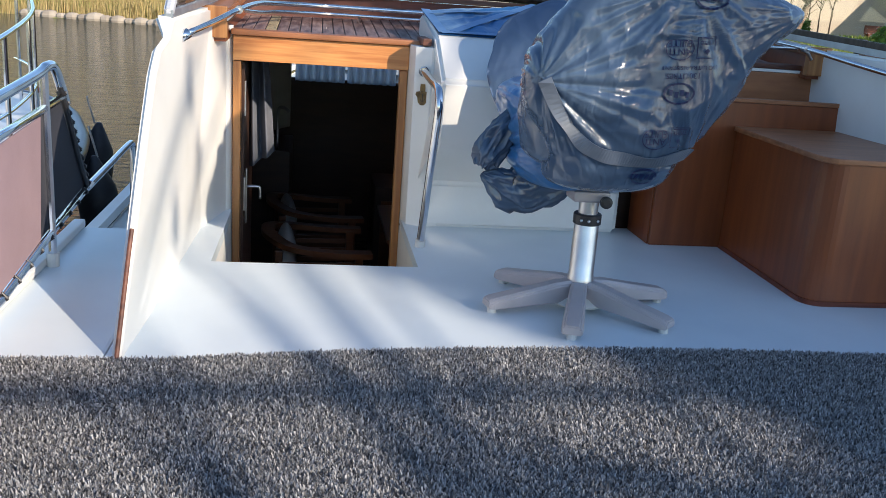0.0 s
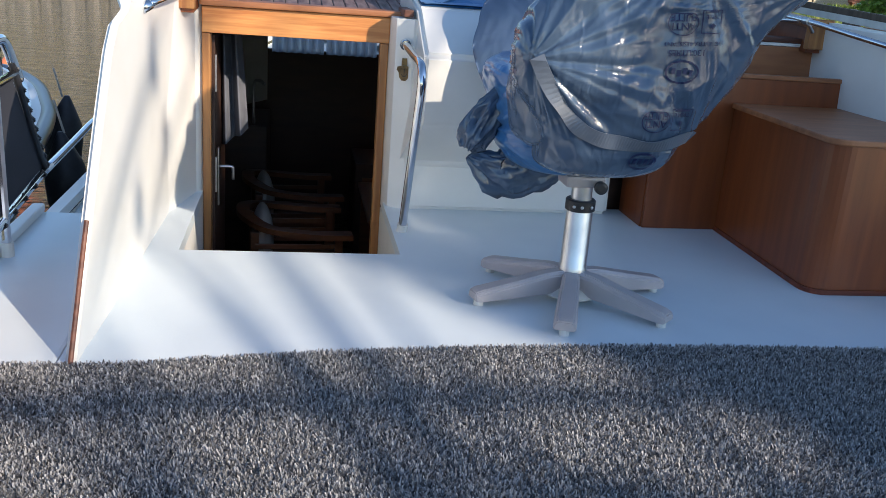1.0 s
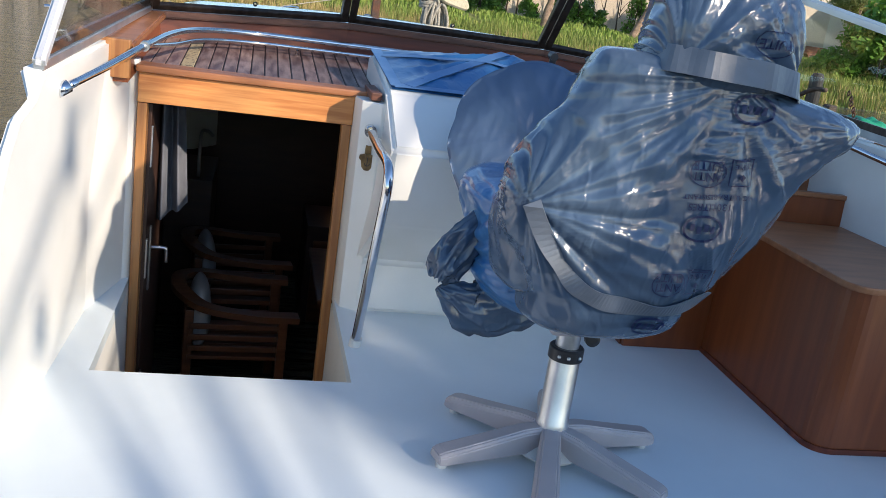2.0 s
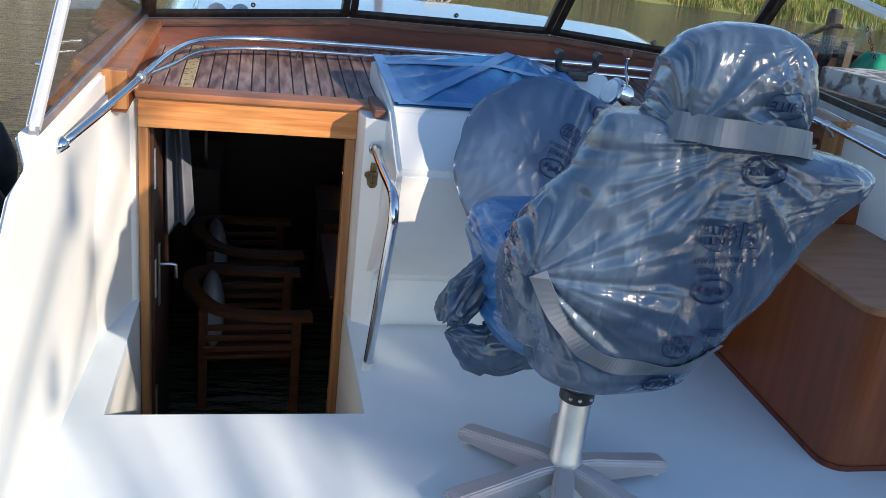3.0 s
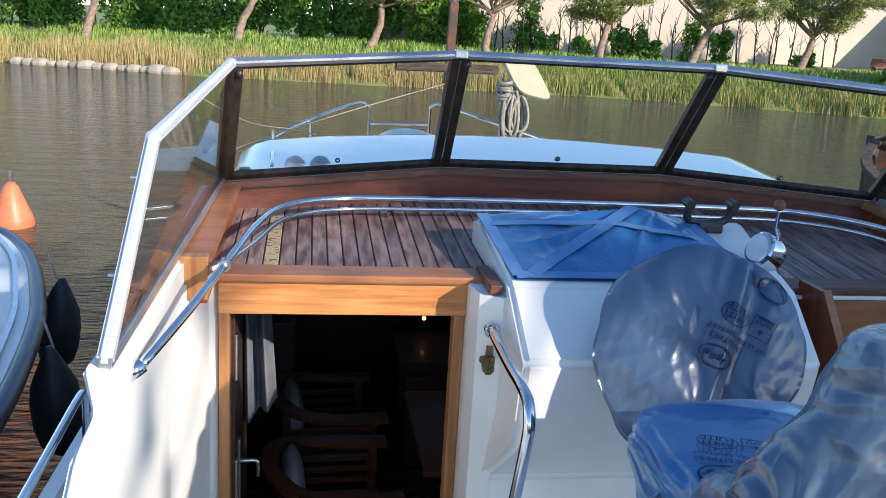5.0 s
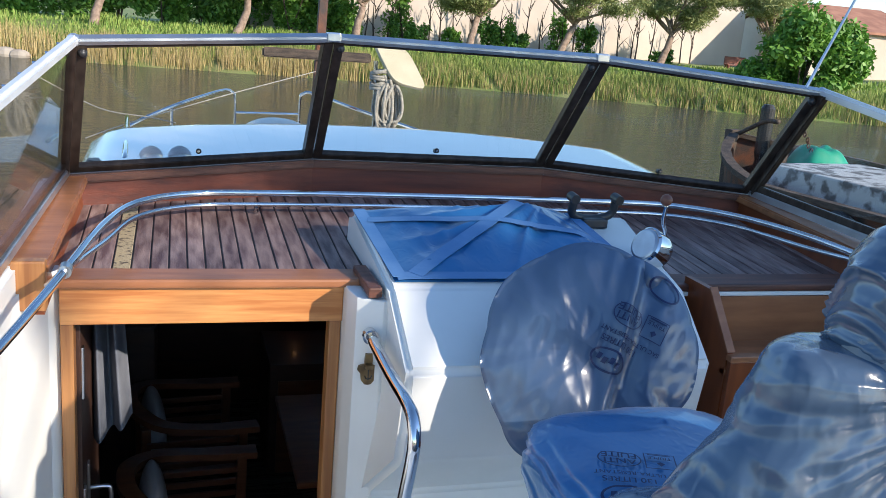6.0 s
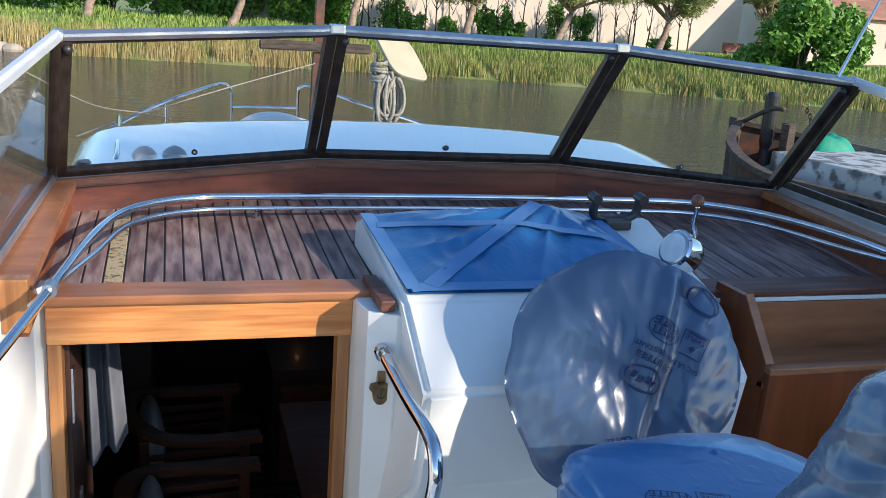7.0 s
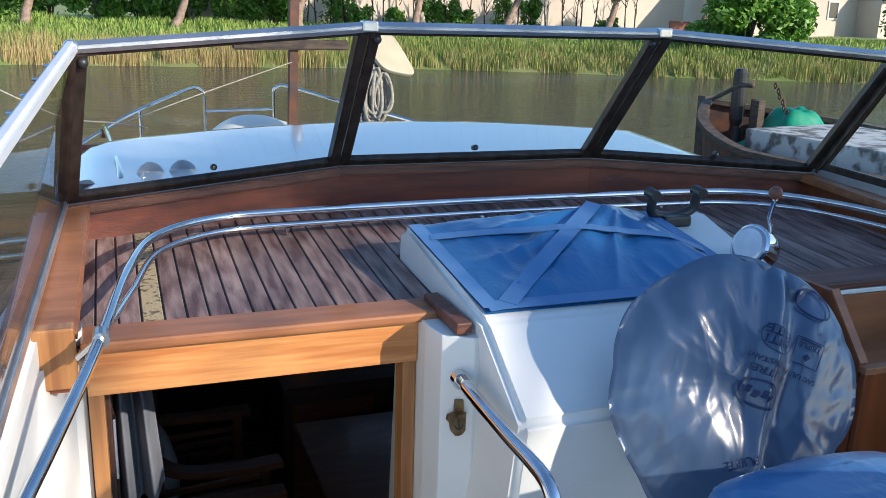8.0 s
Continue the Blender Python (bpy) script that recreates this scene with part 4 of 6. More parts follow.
def loop_band(pts, width):
    """A flat closed outline of some width."""
    bm = bmesh.new()
    n = len(pts)
    c = Vector((sum(p[0] for p in pts) / n, sum(p[1] for p in pts) / n, 0))
    outer = [bm.verts.new((p[0], p[1], 0)) for p in pts]
    inner = [bm.verts.new(v.co - (v.co - c).normalized() * width) for v in outer]
    for i in range(n):
        bm.faces.new((outer[i], outer[(i + 1) % n], inner[(i + 1) % n], inner[i]))
    return bm


def oval_pts(w, h, n=36, cut=-2.0):
    return [(w * math.cos(2 * math.pi * i / n), max(cut * h, h * math.sin(2 * math.pi * i / n))) for i in range(n)]


def rect_pts(w, h, n=8):
    c = [(-w, -h), (w, -h), (w, h), (-w, h)]
    return [tuple(c[k][j] + (c[(k + 1) % 4][j] - c[k][j]) * i / n for j in (0, 1)) for k in range(4) for i in range(n)]


def flat_poly(pts):
    bm = bmesh.new()
    bm.faces.new([bm.verts.new((x, y, 0)) for x, y in pts])
    return bm


def stamp(bm, tree, origin, right, up, into, turn, parent, shift=(0, 0), name="print"):
    """Lays a flat print on the plastic, looking along into."""
    c, s_ = math.cos(radians(turn)), math.sin(radians(turn))
    base = parent.parent.location
    for v in bm.verts:
        x, y = v.co.x + shift[0], v.co.y + shift[1]
        p = Vector(origin) + right * (x * c - y * s_) + up * (x * s_ + y * c)
        hit, n, _, _ = tree.ray_cast(p - into * 0.6, into)
        q = hit if hit else p
        v.co = q - into * 0.008 - base
    part(name, bm, "ink", parent, "navy printed mark")


def print_block(tree, origin, right, up, into, turn, parent, logo=True, lines=True):
    """One printing of the bag: two badges, two lines of capitals, and the maker's oval as plain shapes."""
    st = lambda bm, x, y, nm="print": stamp(bm, tree, origin, right, up, into, turn, parent, (x, y), nm)
    st(glyphs("ANTI", 0.030), 0.035, 0.013, "lettering")
    st(glyphs("FUITE", 0.030), 0.035, -0.012, "lettering")
    st(loop_band(oval_pts(0.046, 0.036, 36, -0.75), 0.003), 0.035, 0.004)
    st(loop_band(rect_pts(0.033, 0.033), 0.003), -0.050, 0.002)
    st(flat_poly([(0, 0.012), (-0.009, 0.0), (0, -0.007), (0.009, 0.0)]), -0.050, 0.012)
    st(glyphs("TRIPLE", 0.017), -0.050, -0.013, "lettering")
    st(flat_poly([(-0.024, -0.002), (0.024, -0.002), (0.024, 0.002), (-0.024, 0.002)]), -0.050, -0.025)
    if lines:
        st(glyphs("SAC ULTRA-RESISTANT", 0.0175), 0.0, 0.062, "lettering")
        st(glyphs("130 LITRES", 0.024), 0.02, 0.087, "lettering")
    if logo:
        st(loop_band(oval_pts(0.052, 0.034), 0.006), 0.03, 0.142)
        for k in range(4):
            st(flat_poly([(-0.007, -0.009), (0.005, -0.009), (0.007, 0.009), (-0.005, 0.009)]), 0.005 + 0.017 * k, 0.145 - (0.006 if k % 2 else 0))


X_, Z_, Y_ = Vector((1, 0, 0)), Vector((0, 0, 1)), Vector((0, 1, 0))
print_block(tree_back, (1.212, 2.98, 0.995), X_, Z_, Y_, 184, BACK_OB)
print_block(tree_back, (1.170, 2.98, 0.712), X_, Z_, Y_, 182, BACK_OB, logo=False, lines=False)
for w_, x_, z_ in ((0.055, 1.262, 1.145), (0.045, 1.13, 0.575)):
    stamp(loop_band(oval_pts(w_, w_ * 0.66), 0.007), tree_back, (x_, 2.98, z_), X_, Z_, Y_, 180, BACK_OB)
    for k in range(4):
        stamp(flat_poly([(-0.007, -0.010), (0.005, -0.010), (0.007, 0.010), (-0.005, 0.010)]), tree_back, (x_ - 0.026 + 0.018 * k, 2.98, z_), X_, Z_, Y_, 180, BACK_OB)
stamp(glyphs("FUITE", 0.032), tree_head, (1.270, 2.98, 1.300), X_, Z_, Y_, 182, HEAD_OB, (0, 0), "lettering")
stamp(loop_band(oval_pts(0.05, 0.036, 36, -0.7), 0.003), tree_head, (1.270, 2.98, 1.303), X_, Z_, Y_, 182, HEAD_OB)
tree_wheel = surface(WHEEL_OB)
print_block(tree_wheel, wheel.location + ux * 0.125 + uy * 0.085, ux, uy, -ax, 153, WHEEL_OB)
stamp(glyphs("FUITE", 0.030), tree_wheel, wheel.location - ux * 0.02 - uy * 0.18, ux, uy, -ax, 190, WHEEL_OB, (0, 0), "lettering")
stamp(loop_band(oval_pts(0.05, 0.033), 0.006), tree_wheel, wheel.location + ux * 0.205 + uy * 0.175, ux, uy, -ax, 140, WHEEL_OB)
tree_seat = surface(SEAT_OB)
print_block(tree_seat, (0.93, 3.40, 0.80), Vector((0.8, -0.6, 0)), Vector((0.6, 0.8, 0)), Vector((0, 0, -1)), 195, SEAT_OB)

# ---------------------------------------------------------------- console top: plastic-covered instruments, throttle, compass bracket
def top_z(y):
    return 0.915 + (y - 4.37) * 0.168


cover = empty("instrument_cover", "blue plastic sheet taped over the instrument panel", "plastic sheet")
ridge = Vector((1.28, 4.86, 1.115))


def cover_fn(u, v, creased=1.0):
    x = 0.635 + u * 0.845 - 0.03 * v
    y = 4.385 + v * 0.56
    z = top_z(y) + 0.006
    du, dv = 1 - abs(u - 0.72) / (0.72 if u < 0.72 else 0.28), 1 - abs(v - 0.80) / (0.80 if v < 0.8 else 0.2)
    tent = max(0.0, min(du, dv)) ** 0.9 * 0.085
    ang = math.atan2(y - ridge.y, x - ridge.x)
    rad = math.hypot(x - ridge.x, y - ridge.y)
    crease = ((0.3 - abs(noise.noise(Vector((math.cos(ang) * 3.5, math.sin(ang) * 3.5, rad * 1.5)))) * 1.3) * 0.024 + 0.012 * (0.3 - abs(noise.noise(Vector((x * 14, y * 5, 2)))))) * min(1, rad * 5) * min(1, 6 * min(u, 1 - u, v, 1 - v))
    return Vector((x, y, z + tent + crease * creased))


part("sheet", grid_mesh(cover_fn, 130, 100), "bag_blue", cover, smooth=True)


def on_cover(u, v):
    return cover_fn(u, v, 0.15) + Vector((0, 0, 0.005))


def strip_on(name, pts, width):
    line = [on_cover(u, v) + Vector((0, 0, 0.003)) for u, v in pts]
    part(name, ribbon(line, [(0, -0.15, 1)] * len(line), width, 0.0015), "tape_pale", cover, "pale blue tape")


def seg(a, b, n=24):
    return [(a[0] + (b[0] - a[0]) * i / n, a[1] + (b[1] - a[1]) * i / n) for i in range(n + 1)]


strip_on("tape", seg((0.01, 0.03), (0.99, 0.03)), 0.05)
strip_on("tape", seg((0.02, 0.02), (0.02, 0.98)), 0.045)
strip_on("tape", seg((0.08, 0.04), (0.80, 0.97)), 0.052)
strip_on("tape", seg((0.03, 0.80), (0.97, 0.40), 60), 0.042)
strip_on("tape", seg((0.97, 0.05), (0.97, 0.95)), 0.04)

bracket = empty("compass_bracket", "black swivel bracket on the console top", "bracket")
part("cradle", tube(smooth_line([(1.415, 4.86, 1.10), (1.42, 4.87, 1.04), (1.50, 4.88, 1.02), (1.58, 4.88, 1.04), (1.59, 4.87, 1.10)], 6), 0.016, 10), "black", bracket, smooth=True)
part("foot", bbox(1.45, 1.55, 4.83, 4.91, top_z(4.87) - 0.005, 1.03, 0.008), "black", bracket)
for x in (1.413, 1.592):
    part("knob", cyl((x, 4.84, 1.10), (x, 4.89, 1.105), 0.018, 12), "black", bracket)

throttle = empty("throttle_lever", "chrome engine control head with a wooden-knobbed lever", "throttle")
turn_ = Vector((-0.88, -0.22, 0.42)).to_track_quat("Z", "Y").to_matrix()
part("head", lathe([(0.03, -0.07), (0.058, -0.055), (0.066, -0.03), (0.066, 0.018), (0.059, 0.025)], (1.558, 4.53, 1.003), 28, None, turn_), "chrome", throttle, "round chrome head", flat_angle=35)
part("dial", lathe([(0.056, 0.022), (0.056, 0.028), (0.048, 0.031)], (1.558, 4.53, 1.003), 28, None, turn_), "steel", throttle, "steel dial face")
part("base", lathe([(0.06, 0.88), (0.058, 0.92), (0.035, 0.945), (0.03, 0.97)], (1.585, 4.55, 0), 24), "chrome", throttle, smooth=True)
part("lever", tube(smooth_line([(1.595, 4.54, 0.985), (1.600, 4.51, 1.05), (1.580, 4.50, 1.10), (1.562, 4.465, 1.165)], 6), 0.007, 10), "chrome", throttle, smooth=True)
part("knob", ball((1.556, 4.46, 1.181), 0.020), "mahogany_trim", throttle, "round wooden knob", smooth=True)

# ---------------------------------------------------------------- starboard steps and seat
bin_ = empty("storage_bin", "open plywood locker bin beside the helm console", "locker")
part("front", bbox(1.705, 2.60, 4.185, 4.205, 0.0, 0.712, 0.003), "ply", bin_)
part("front_rail", bbox(1.70, 2.60, 4.178, 4.212, 0.713, 0.733, 0.004), "ply_top", bin_, "worn top rail")
part("side", slab([(1.722, 4.206, 0.0), (1.722, 4.206, 0.735), (1.712, 4.335, 0.912), (1.712, 4.49, 0.912), (1.722, 4.49, 0.0)], 0.022, 0.0, (-1, 0, 0)), "ply", bin_)
part("side_edge", ribbon([(1.712, 4.204, 0.738), (1.702, 4.338, 0.916)], [(0, -0.8, 0.6)] * 2, 0.028, 0.006), "ply_top", bin_, "pale worn edge")
part("back", bbox(1.70, 2.60, 4.46, 4.48, 0.55, 0.845, 0.002), "ply_top", bin_, "lighter varnished back board")
part("bottom", bbox(1.70, 2.60, 4.205, 4.46, 0.66, 0.68, 0.002), "ply_top", bin_)
tagged(link("deck_edge", bbox(1.62, 2.60, 4.46, 4.52, 0.847, 0.862, 0.003), "gelcoat"), "white edge under the teak deck", "trim", kind="structure")
tagged(link("nosing_starboard", bbox(1.60, 2.60, 4.46, 4.60, 0.863, 0.888, 0.007), "mahogany_trim"), "worn brown nosing of the teak deck", "trim", kind="structure")

seat_box = empty("step_locker", "mahogany plywood step locker with a rounded corner and worn top", "locker")
out = [(2.065, 4.18), (2.045, 3.45)]
for i in range(7):
    a = radians(180 + 15 * i)
    out.append((2.125 + 0.08 * math.cos(a), 3.40 + 0.08 * math.sin(a)))
out += [(2.60, 3.318), (2.60, 4.18)]
part("body", slab([(x, y, 0.0) for x, y in out], 0.575, 0.0, (0, 0, 1)), "ply", seat_box)
grow = [(x + (-0.016 if x < 2.59 else 0), y + (-0.016 if y < 4.1 else 0), 0.577) for x, y in out]
part("top", slab(grow, 0.024, 0.006, (0, 0, 1)), "ply_top", seat_box, "worn brown top with a rounded edge")
part("skirting", slab([(x - 0.006 if x < 2.59 else x, y - 0.006 if y < 4.1 else y, 0.0) for x, y in out], 0.02, 0.0, (0, 0, 1)), "mahogany", seat_box)
backrest = empty("side_backrest", "plywood side panel above the step locker", "panel")
part("panel", slab([(2.58, 4.18, 0.60), (2.62, 3.30, 0.60), (2.64, 3.30, 0.93), (2.60, 4.13, 0.955)], 0.025, 0.003, (1, 0, 0)), "ply", backrest)
part("cap", ribbon([(2.61, 4.14, 0.958), (2.65, 3.30, 0.933)], [(0, 0, 1)] * 2, 0.045, 0.014), "ply_top", backrest)

# ---------------------------------------------------------------- carpet
carpet = empty("carpet", "shaggy grey synthetic grass carpet with a fringed forward edge", "carpet")


def carpet_edge(x):
    return 2.795 - 0.055 * (max(x, -0.35) - 1.2) ** 2 * (1.0 if x < 1.2 else 0.6) - 0.01 * max(0, 0.2 - x)


edge = [(-1.0 + 3.7 * i / 40, carpet_edge(-1.0 + 3.7 * i / 40) - 0.012, 0.001) for i in range(41)]
part("backing", slab([(2.70, -1.6, 0.001), (-0.90, -1.6, 0.001)] + [q for q in edge if q[0] > -0.91], 0.012, 0.0, (0, 0, 1)), "mat", carpet)
rng = np.random.default_rng(4)


def tufts(count, xa, xb, ya, length):
    xs = rng.uniform(xa, xb, count)
    top = np.array([carpet_edge(x) for x in xs])
    ys = ya + (top - ya) * rng.uniform(0, 1, count) ** 0.8
    ang, lean = rng.uniform(0, 2 * np.pi, count), rng.uniform(0.35, 1.0, count)
    ln, w = length * rng.uniform(0.6, 1.15, count), rng.uniform(0.0012, 0.0026, count)
    dx, dy = np.cos(ang), np.sin(ang)
    base = np.stack([xs, ys, np.full(count, 0.012)], 1)
    sid = np.stack([-dy * w, dx * w, np.zeros(count)], 1)
    tip = base + np.stack([dx * lean * ln, dy * lean * ln, ln * np.sqrt(1 - lean ** 2 * 0.8)], 1)
    v = np.concatenate([base - sid, base + sid, tip + sid * 0.7, tip - sid * 0.7], 0)
    i = np.arange(count)
    f = np.stack([i, i + count, i + 2 * count, i + 3 * count], 1)
    return v, f


v, f = tufts(290000, -0.90, 2.45, 1.45, 0.0145)
from_lists("pile", v.tolist(), f.tolist(), "carpet", carpet, "stuff", "grey and silver synthetic tufts")

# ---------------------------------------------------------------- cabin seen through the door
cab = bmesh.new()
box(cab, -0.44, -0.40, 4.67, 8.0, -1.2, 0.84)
tagged(link("wall_cabin_port", cab, "shadewood"), "varnished cabin side, coloured dark for shade", "wall", kind="structure")
tagged(link("wall_cabin_starboard", bbox(2.50, 2.54, 4.67, 8.0, -1.2, 0.84), "shadewood"), "varnished cabin side, coloured dark for shade", "wall", kind="structure")
tagged(link("wall_cabin_fore", bbox(-0.44, 2.54, 8.0, 8.05, -1.2, 0.35), "shadewood"), "varnished cabin bulkhead, coloured dark for shade", "wall", kind="structure")
tagged(link("wall_cabin_head", bbox(-0.44, 2.54, 8.0, 8.05, 0.62, 0.84), "shadewood"), "board over the cabin's front window, coloured dark for shade", "wall", kind="structure")
tagged(link("floor_cabin", bbox(-0.44, 2.54, 3.66, 8.05, -1.20, -1.15), "shadewood"), "wooden cabin floor, coloured dark for shade", "floor", kind="structure")
tagged(link("ceiling", bbox(-0.44, 2.54, 4.67, 8.05, 0.78, 0.82), "shadewood"), "cabin headlining, coloured dark for shade", "ceiling", kind="structure")
tagged(link("wall_cabin_aft", bbox(0.54, 2.54, 4.60, 4.668, -1.2, 0.80), "shadewood"), "inner face of the cabin's aft wall, coloured dark for shade", "wall", kind="structure")

# front window with drawn curtains
for k in range(3):
    def drape(u, v, k=k):
        return Vector((-0.10 + k * 0.44 + 0.42 * u, 7.96 + 0.025 * math.sin(u * 38 + k), 0.33 + 0.32 * v))
    c = link("curtain", grid_mesh(drape, 60, 4), "curtain_thin", smooth=True)
    tagged(c, "gathered pale blue-grey curtain across the cabin's front window", "curtain", "cabin curtains")


def hanging(u, v):
    return Vector((-0.30 + 0.16 * u * (1 - 0.25 * v), 5.02 + 0.05 * math.sin(u * 14) + 0.02 * v, 0.22 + 0.52 * v - 0.10 * (1 - u) * (1 - v)))


tagged(link("towel", grid_mesh(hanging, 40, 10), "curtain", smooth=True), "pale cloth hanging on the open cabin door, coloured dark for shade", "cloth")

leaf_door = empty("cabin_door", "shade-toned cabin door standing open inwards with a steel lever lock", "door", at=(-0.285, 4.66, 0))
part("leaf", bbox(-0.012, 0.012, 0.0, 0.62, -1.13, 0.72, 0.003), "shadewood", leaf_door)
for z in (-0.62, -0.02, 0.46):
    part("hinge", bbox(0.012, 0.020, 0.0, 0.03, z, z + 0.17, 0.002), "steel", leaf_door, "steel hinge")
lock = part("lock_plate", bbox(0.012, 0.02, 0.13, 0.165, -0.12, 0.17, 0.003), "steel", leaf_door, "steel lock plate")
part("lever", tube(smooth_line([(0.018, 0.148, 0.075), (0.075, 0.15, 0.075), (0.085, 0.15, 0.06), (0.086, 0.15, 0.01)], 5), 0.008, 10), "steel", lock, smooth=True)


def cabin_chair(at, turn):
    """A slatted teak armchair with a bent arm hoop and a cream cushion."""
    ch = empty("cabin_chair", "teak slatted armchair with a cream cushion in the dark cabin", "armchair", "cabin armchairs", at=at)
    ch.rotation_euler.z = radians(turn)
    hoop = [(0.32, 0.28, 0.66), (0.10, 0.285, 0.665), (-0.12, 0.26, 0.69), (-0.23, 0.14, 0.72), (-0.26, 0, 0.73), (-0.23, -0.14, 0.72), (-0.12, -0.26, 0.69), (0.10, -0.285, 0.665), (0.32, -0.28, 0.66)]
    bm = bmesh.new()
    line = smooth_line(hoop, 5)
    rows = []
    for i, p in enumerate(line):
        d = (line[min(i + 1, len(line) - 1)] - line[max(0, i - 1)]).normalized()
        s = Vector((d.y, -d.x, 0)).normalized()
        w = 0.036 if 4 < i < len(line) - 5 else 0.042
        rows.append([bm.verts.new(p + s * w * a + Vector((0, 0, 0.016 * b))) for a, b in ((-1, -1), (1, -1), (1, 1), (-1, 1))])
    for a, b in zip(rows, rows[1:]):
        for k in range(4):
            bm.faces.new((a[k], a[(k + 1) % 4], b[(k + 1) % 4], b[k]))
    bm.faces.new(rows[0])
    bm.faces.new(rows[-1][::-1])
    part("arm_hoop", bm, "armwood", ch, "bent teak arm and back rail")
    for x, y in ((0.25, 0.26), (0.25, -0.26), (-0.2, 0.2), (-0.2, -0.2)):
        part("leg", bbox(x - 0.022, x + 0.022, y - 0.022, y + 0.022, 0, 0.66, 0.004), "armwood", ch)
    for k in range(6):
        y = -0.21 + k * 0.084
        part("seat_slat", bbox(-0.2, 0.28, y - 0.03, y + 0.03, 0.40, 0.42, 0.003), "armwood", ch)
    for z in (0.47, 0.53, 0.59):
        for s in (-1, 1):
            part("side_slat", bbox(-0.2, 0.25, s * 0.255 - 0.008, s * 0.255 + 0.008, z - 0.014, z + 0.014, 0.002), "armwood", ch)
    def pillow(u, v):
        a, b = u * 2 - 1, 2 * math.pi * v
        r = (1 - abs(a) ** 3) ** 0.5
        return Vector((-0.15 + 0.06 * math.sin(b) * r + 0.02 * a * 0, 0.22 * a * (0.85 + 0.15 * r), 0.58 + 0.17 * math.cos(b) * (0.55 + 0.45 * r)))
    bm = bmesh.new()
    vs = [[bm.verts.new(pillow(i / 20, j / 24)) for j in range(24)] for i in range(21)]
    for i in range(20):
        for j in range(24):
            bm.faces.new((vs[i][j], vs[i + 1][j], vs[i + 1][(j + 1) % 24], vs[i][(j + 1) % 24]))
    part("cushion", bm, "cushion", ch, "cream back cushion", smooth=True)
    return ch


one = cabin_chair((0.08, 5.72, -1.15), 4)
one.scale = (1.08, 1.08, 1.04)
copy_thing(one, pose(0.06, 6.60, -1.15, 0, 0, 6))

unit = empty("cabin_cabinet", "shade-toned wooden cabinet with a door in the cabin", "cabinet")
part("body", bbox(0.55, 1.6, 6.9, 7.5, -1.15, -0.35, 0.006), "shadewood", unit)
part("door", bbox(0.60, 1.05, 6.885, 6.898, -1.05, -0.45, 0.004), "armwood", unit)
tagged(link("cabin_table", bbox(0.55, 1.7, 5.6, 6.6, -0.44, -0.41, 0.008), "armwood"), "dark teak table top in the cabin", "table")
leg = empty("galley_unit", "shade-toned galley cupboard with a tap beside the chairs", "cabinet")
part("body", bbox(-0.40, -0.1, 6.9, 7.7, -1.15, -0.1, 0.006), "shadewood", leg)
part("tap", tube(smooth_line([(-0.2, 7.0, -0.1), (-0.2, 7.0, 0.18), (-0.16, 6.96, 0.22), (-0.12, 6.92, 0.20)], 5), 0.012, 10), "steel", leg, smooth=True)
# glowing ball put in for a small amber reflection, on an added bracket
glintm = bpy.data.materials.new("reflection_glow")
glintm.use_nodes = True
glintm.node_tree.nodes["Principled BSDF"].inputs["Emission Color"].default_value = (1.0, 0.42, 0.12, 1)
glintm.node_tree.nodes["Principled BSDF"].inputs["Emission Strength"].default_value = 3.0
M["lamp"] = glintm
lamp = empty("cabin_lamp", "small glowing amber ball standing in for a reflection in the cabin", "lamp")
part("glint_ball", ball((0.76, 7.4, -0.225), 0.014), "lamp", lamp, smooth=True)
part("bracket", cyl((0.76, 7.41, -0.215), (0.76, 7.5, -0.2), 0.010, 8), "brass", lamp)

# ---------------------------------------------------------------- hull, side decks, roof, foredeck
HULL = [(-2.0, 2.00, -0.17), (2.0, 2.07, -0.19), (5.0, 2.07, -0.19), (7.5, 1.87, -0.02), (9.3, 1.25, 0.28), (10.4, 0.6, 0.45), (11.0, 0.06, 0.55)]


def hull_at(v):
    line = smooth_line([(y, w, z) for y, w, z in HULL], 8)
    return line[min(int(round(v * (len(line) - 1))), len(line) - 1)]


for s, nm in ((-1, "hull_port"), (1, "hull_starboard")):
    def skin(u, v, s=s):
        y, w, z = hull_at(v)
        return Vector((CX + s * w * (1 - 0.22 * u), y, z - 0.02 - 1.25 * u))
    tagged(link(nm, grid_mesh(skin, 8, 48), "gelcoat", smooth=True), "white motor boat hull side", "hull", kind="structure")
    def deckf(u, v, s=s):
        y, w, z = hull_at(v)
        inner = 1.45 if y < 8.2 else 0.0
        inner = min(inner, w - 0.01)
        return Vector((CX + s * (inner + (w - inner) * u), y, z - 0.03 + 0.02 * (1 - u)))
    tagged(link("deck_port" if s < 0 else "deck_starboard", grid_mesh(deckf, 6, 48), "sole", smooth=True), "pale painted side deck and foredeck", "deck", kind="structure")
    toe = [Vector((CX + s * hull_at(i / 48)[1], hull_at(i / 48)[0], hull_at(i / 48)[2] + 0.02)) for i in range(49)]
    tagged(link("toe_rail", ribbon(toe, [(0, 0, 1)] * 49, 0.06, 0.05), "gelcoat"), "white toe rail along the deck edge", "trim", kind="structure")


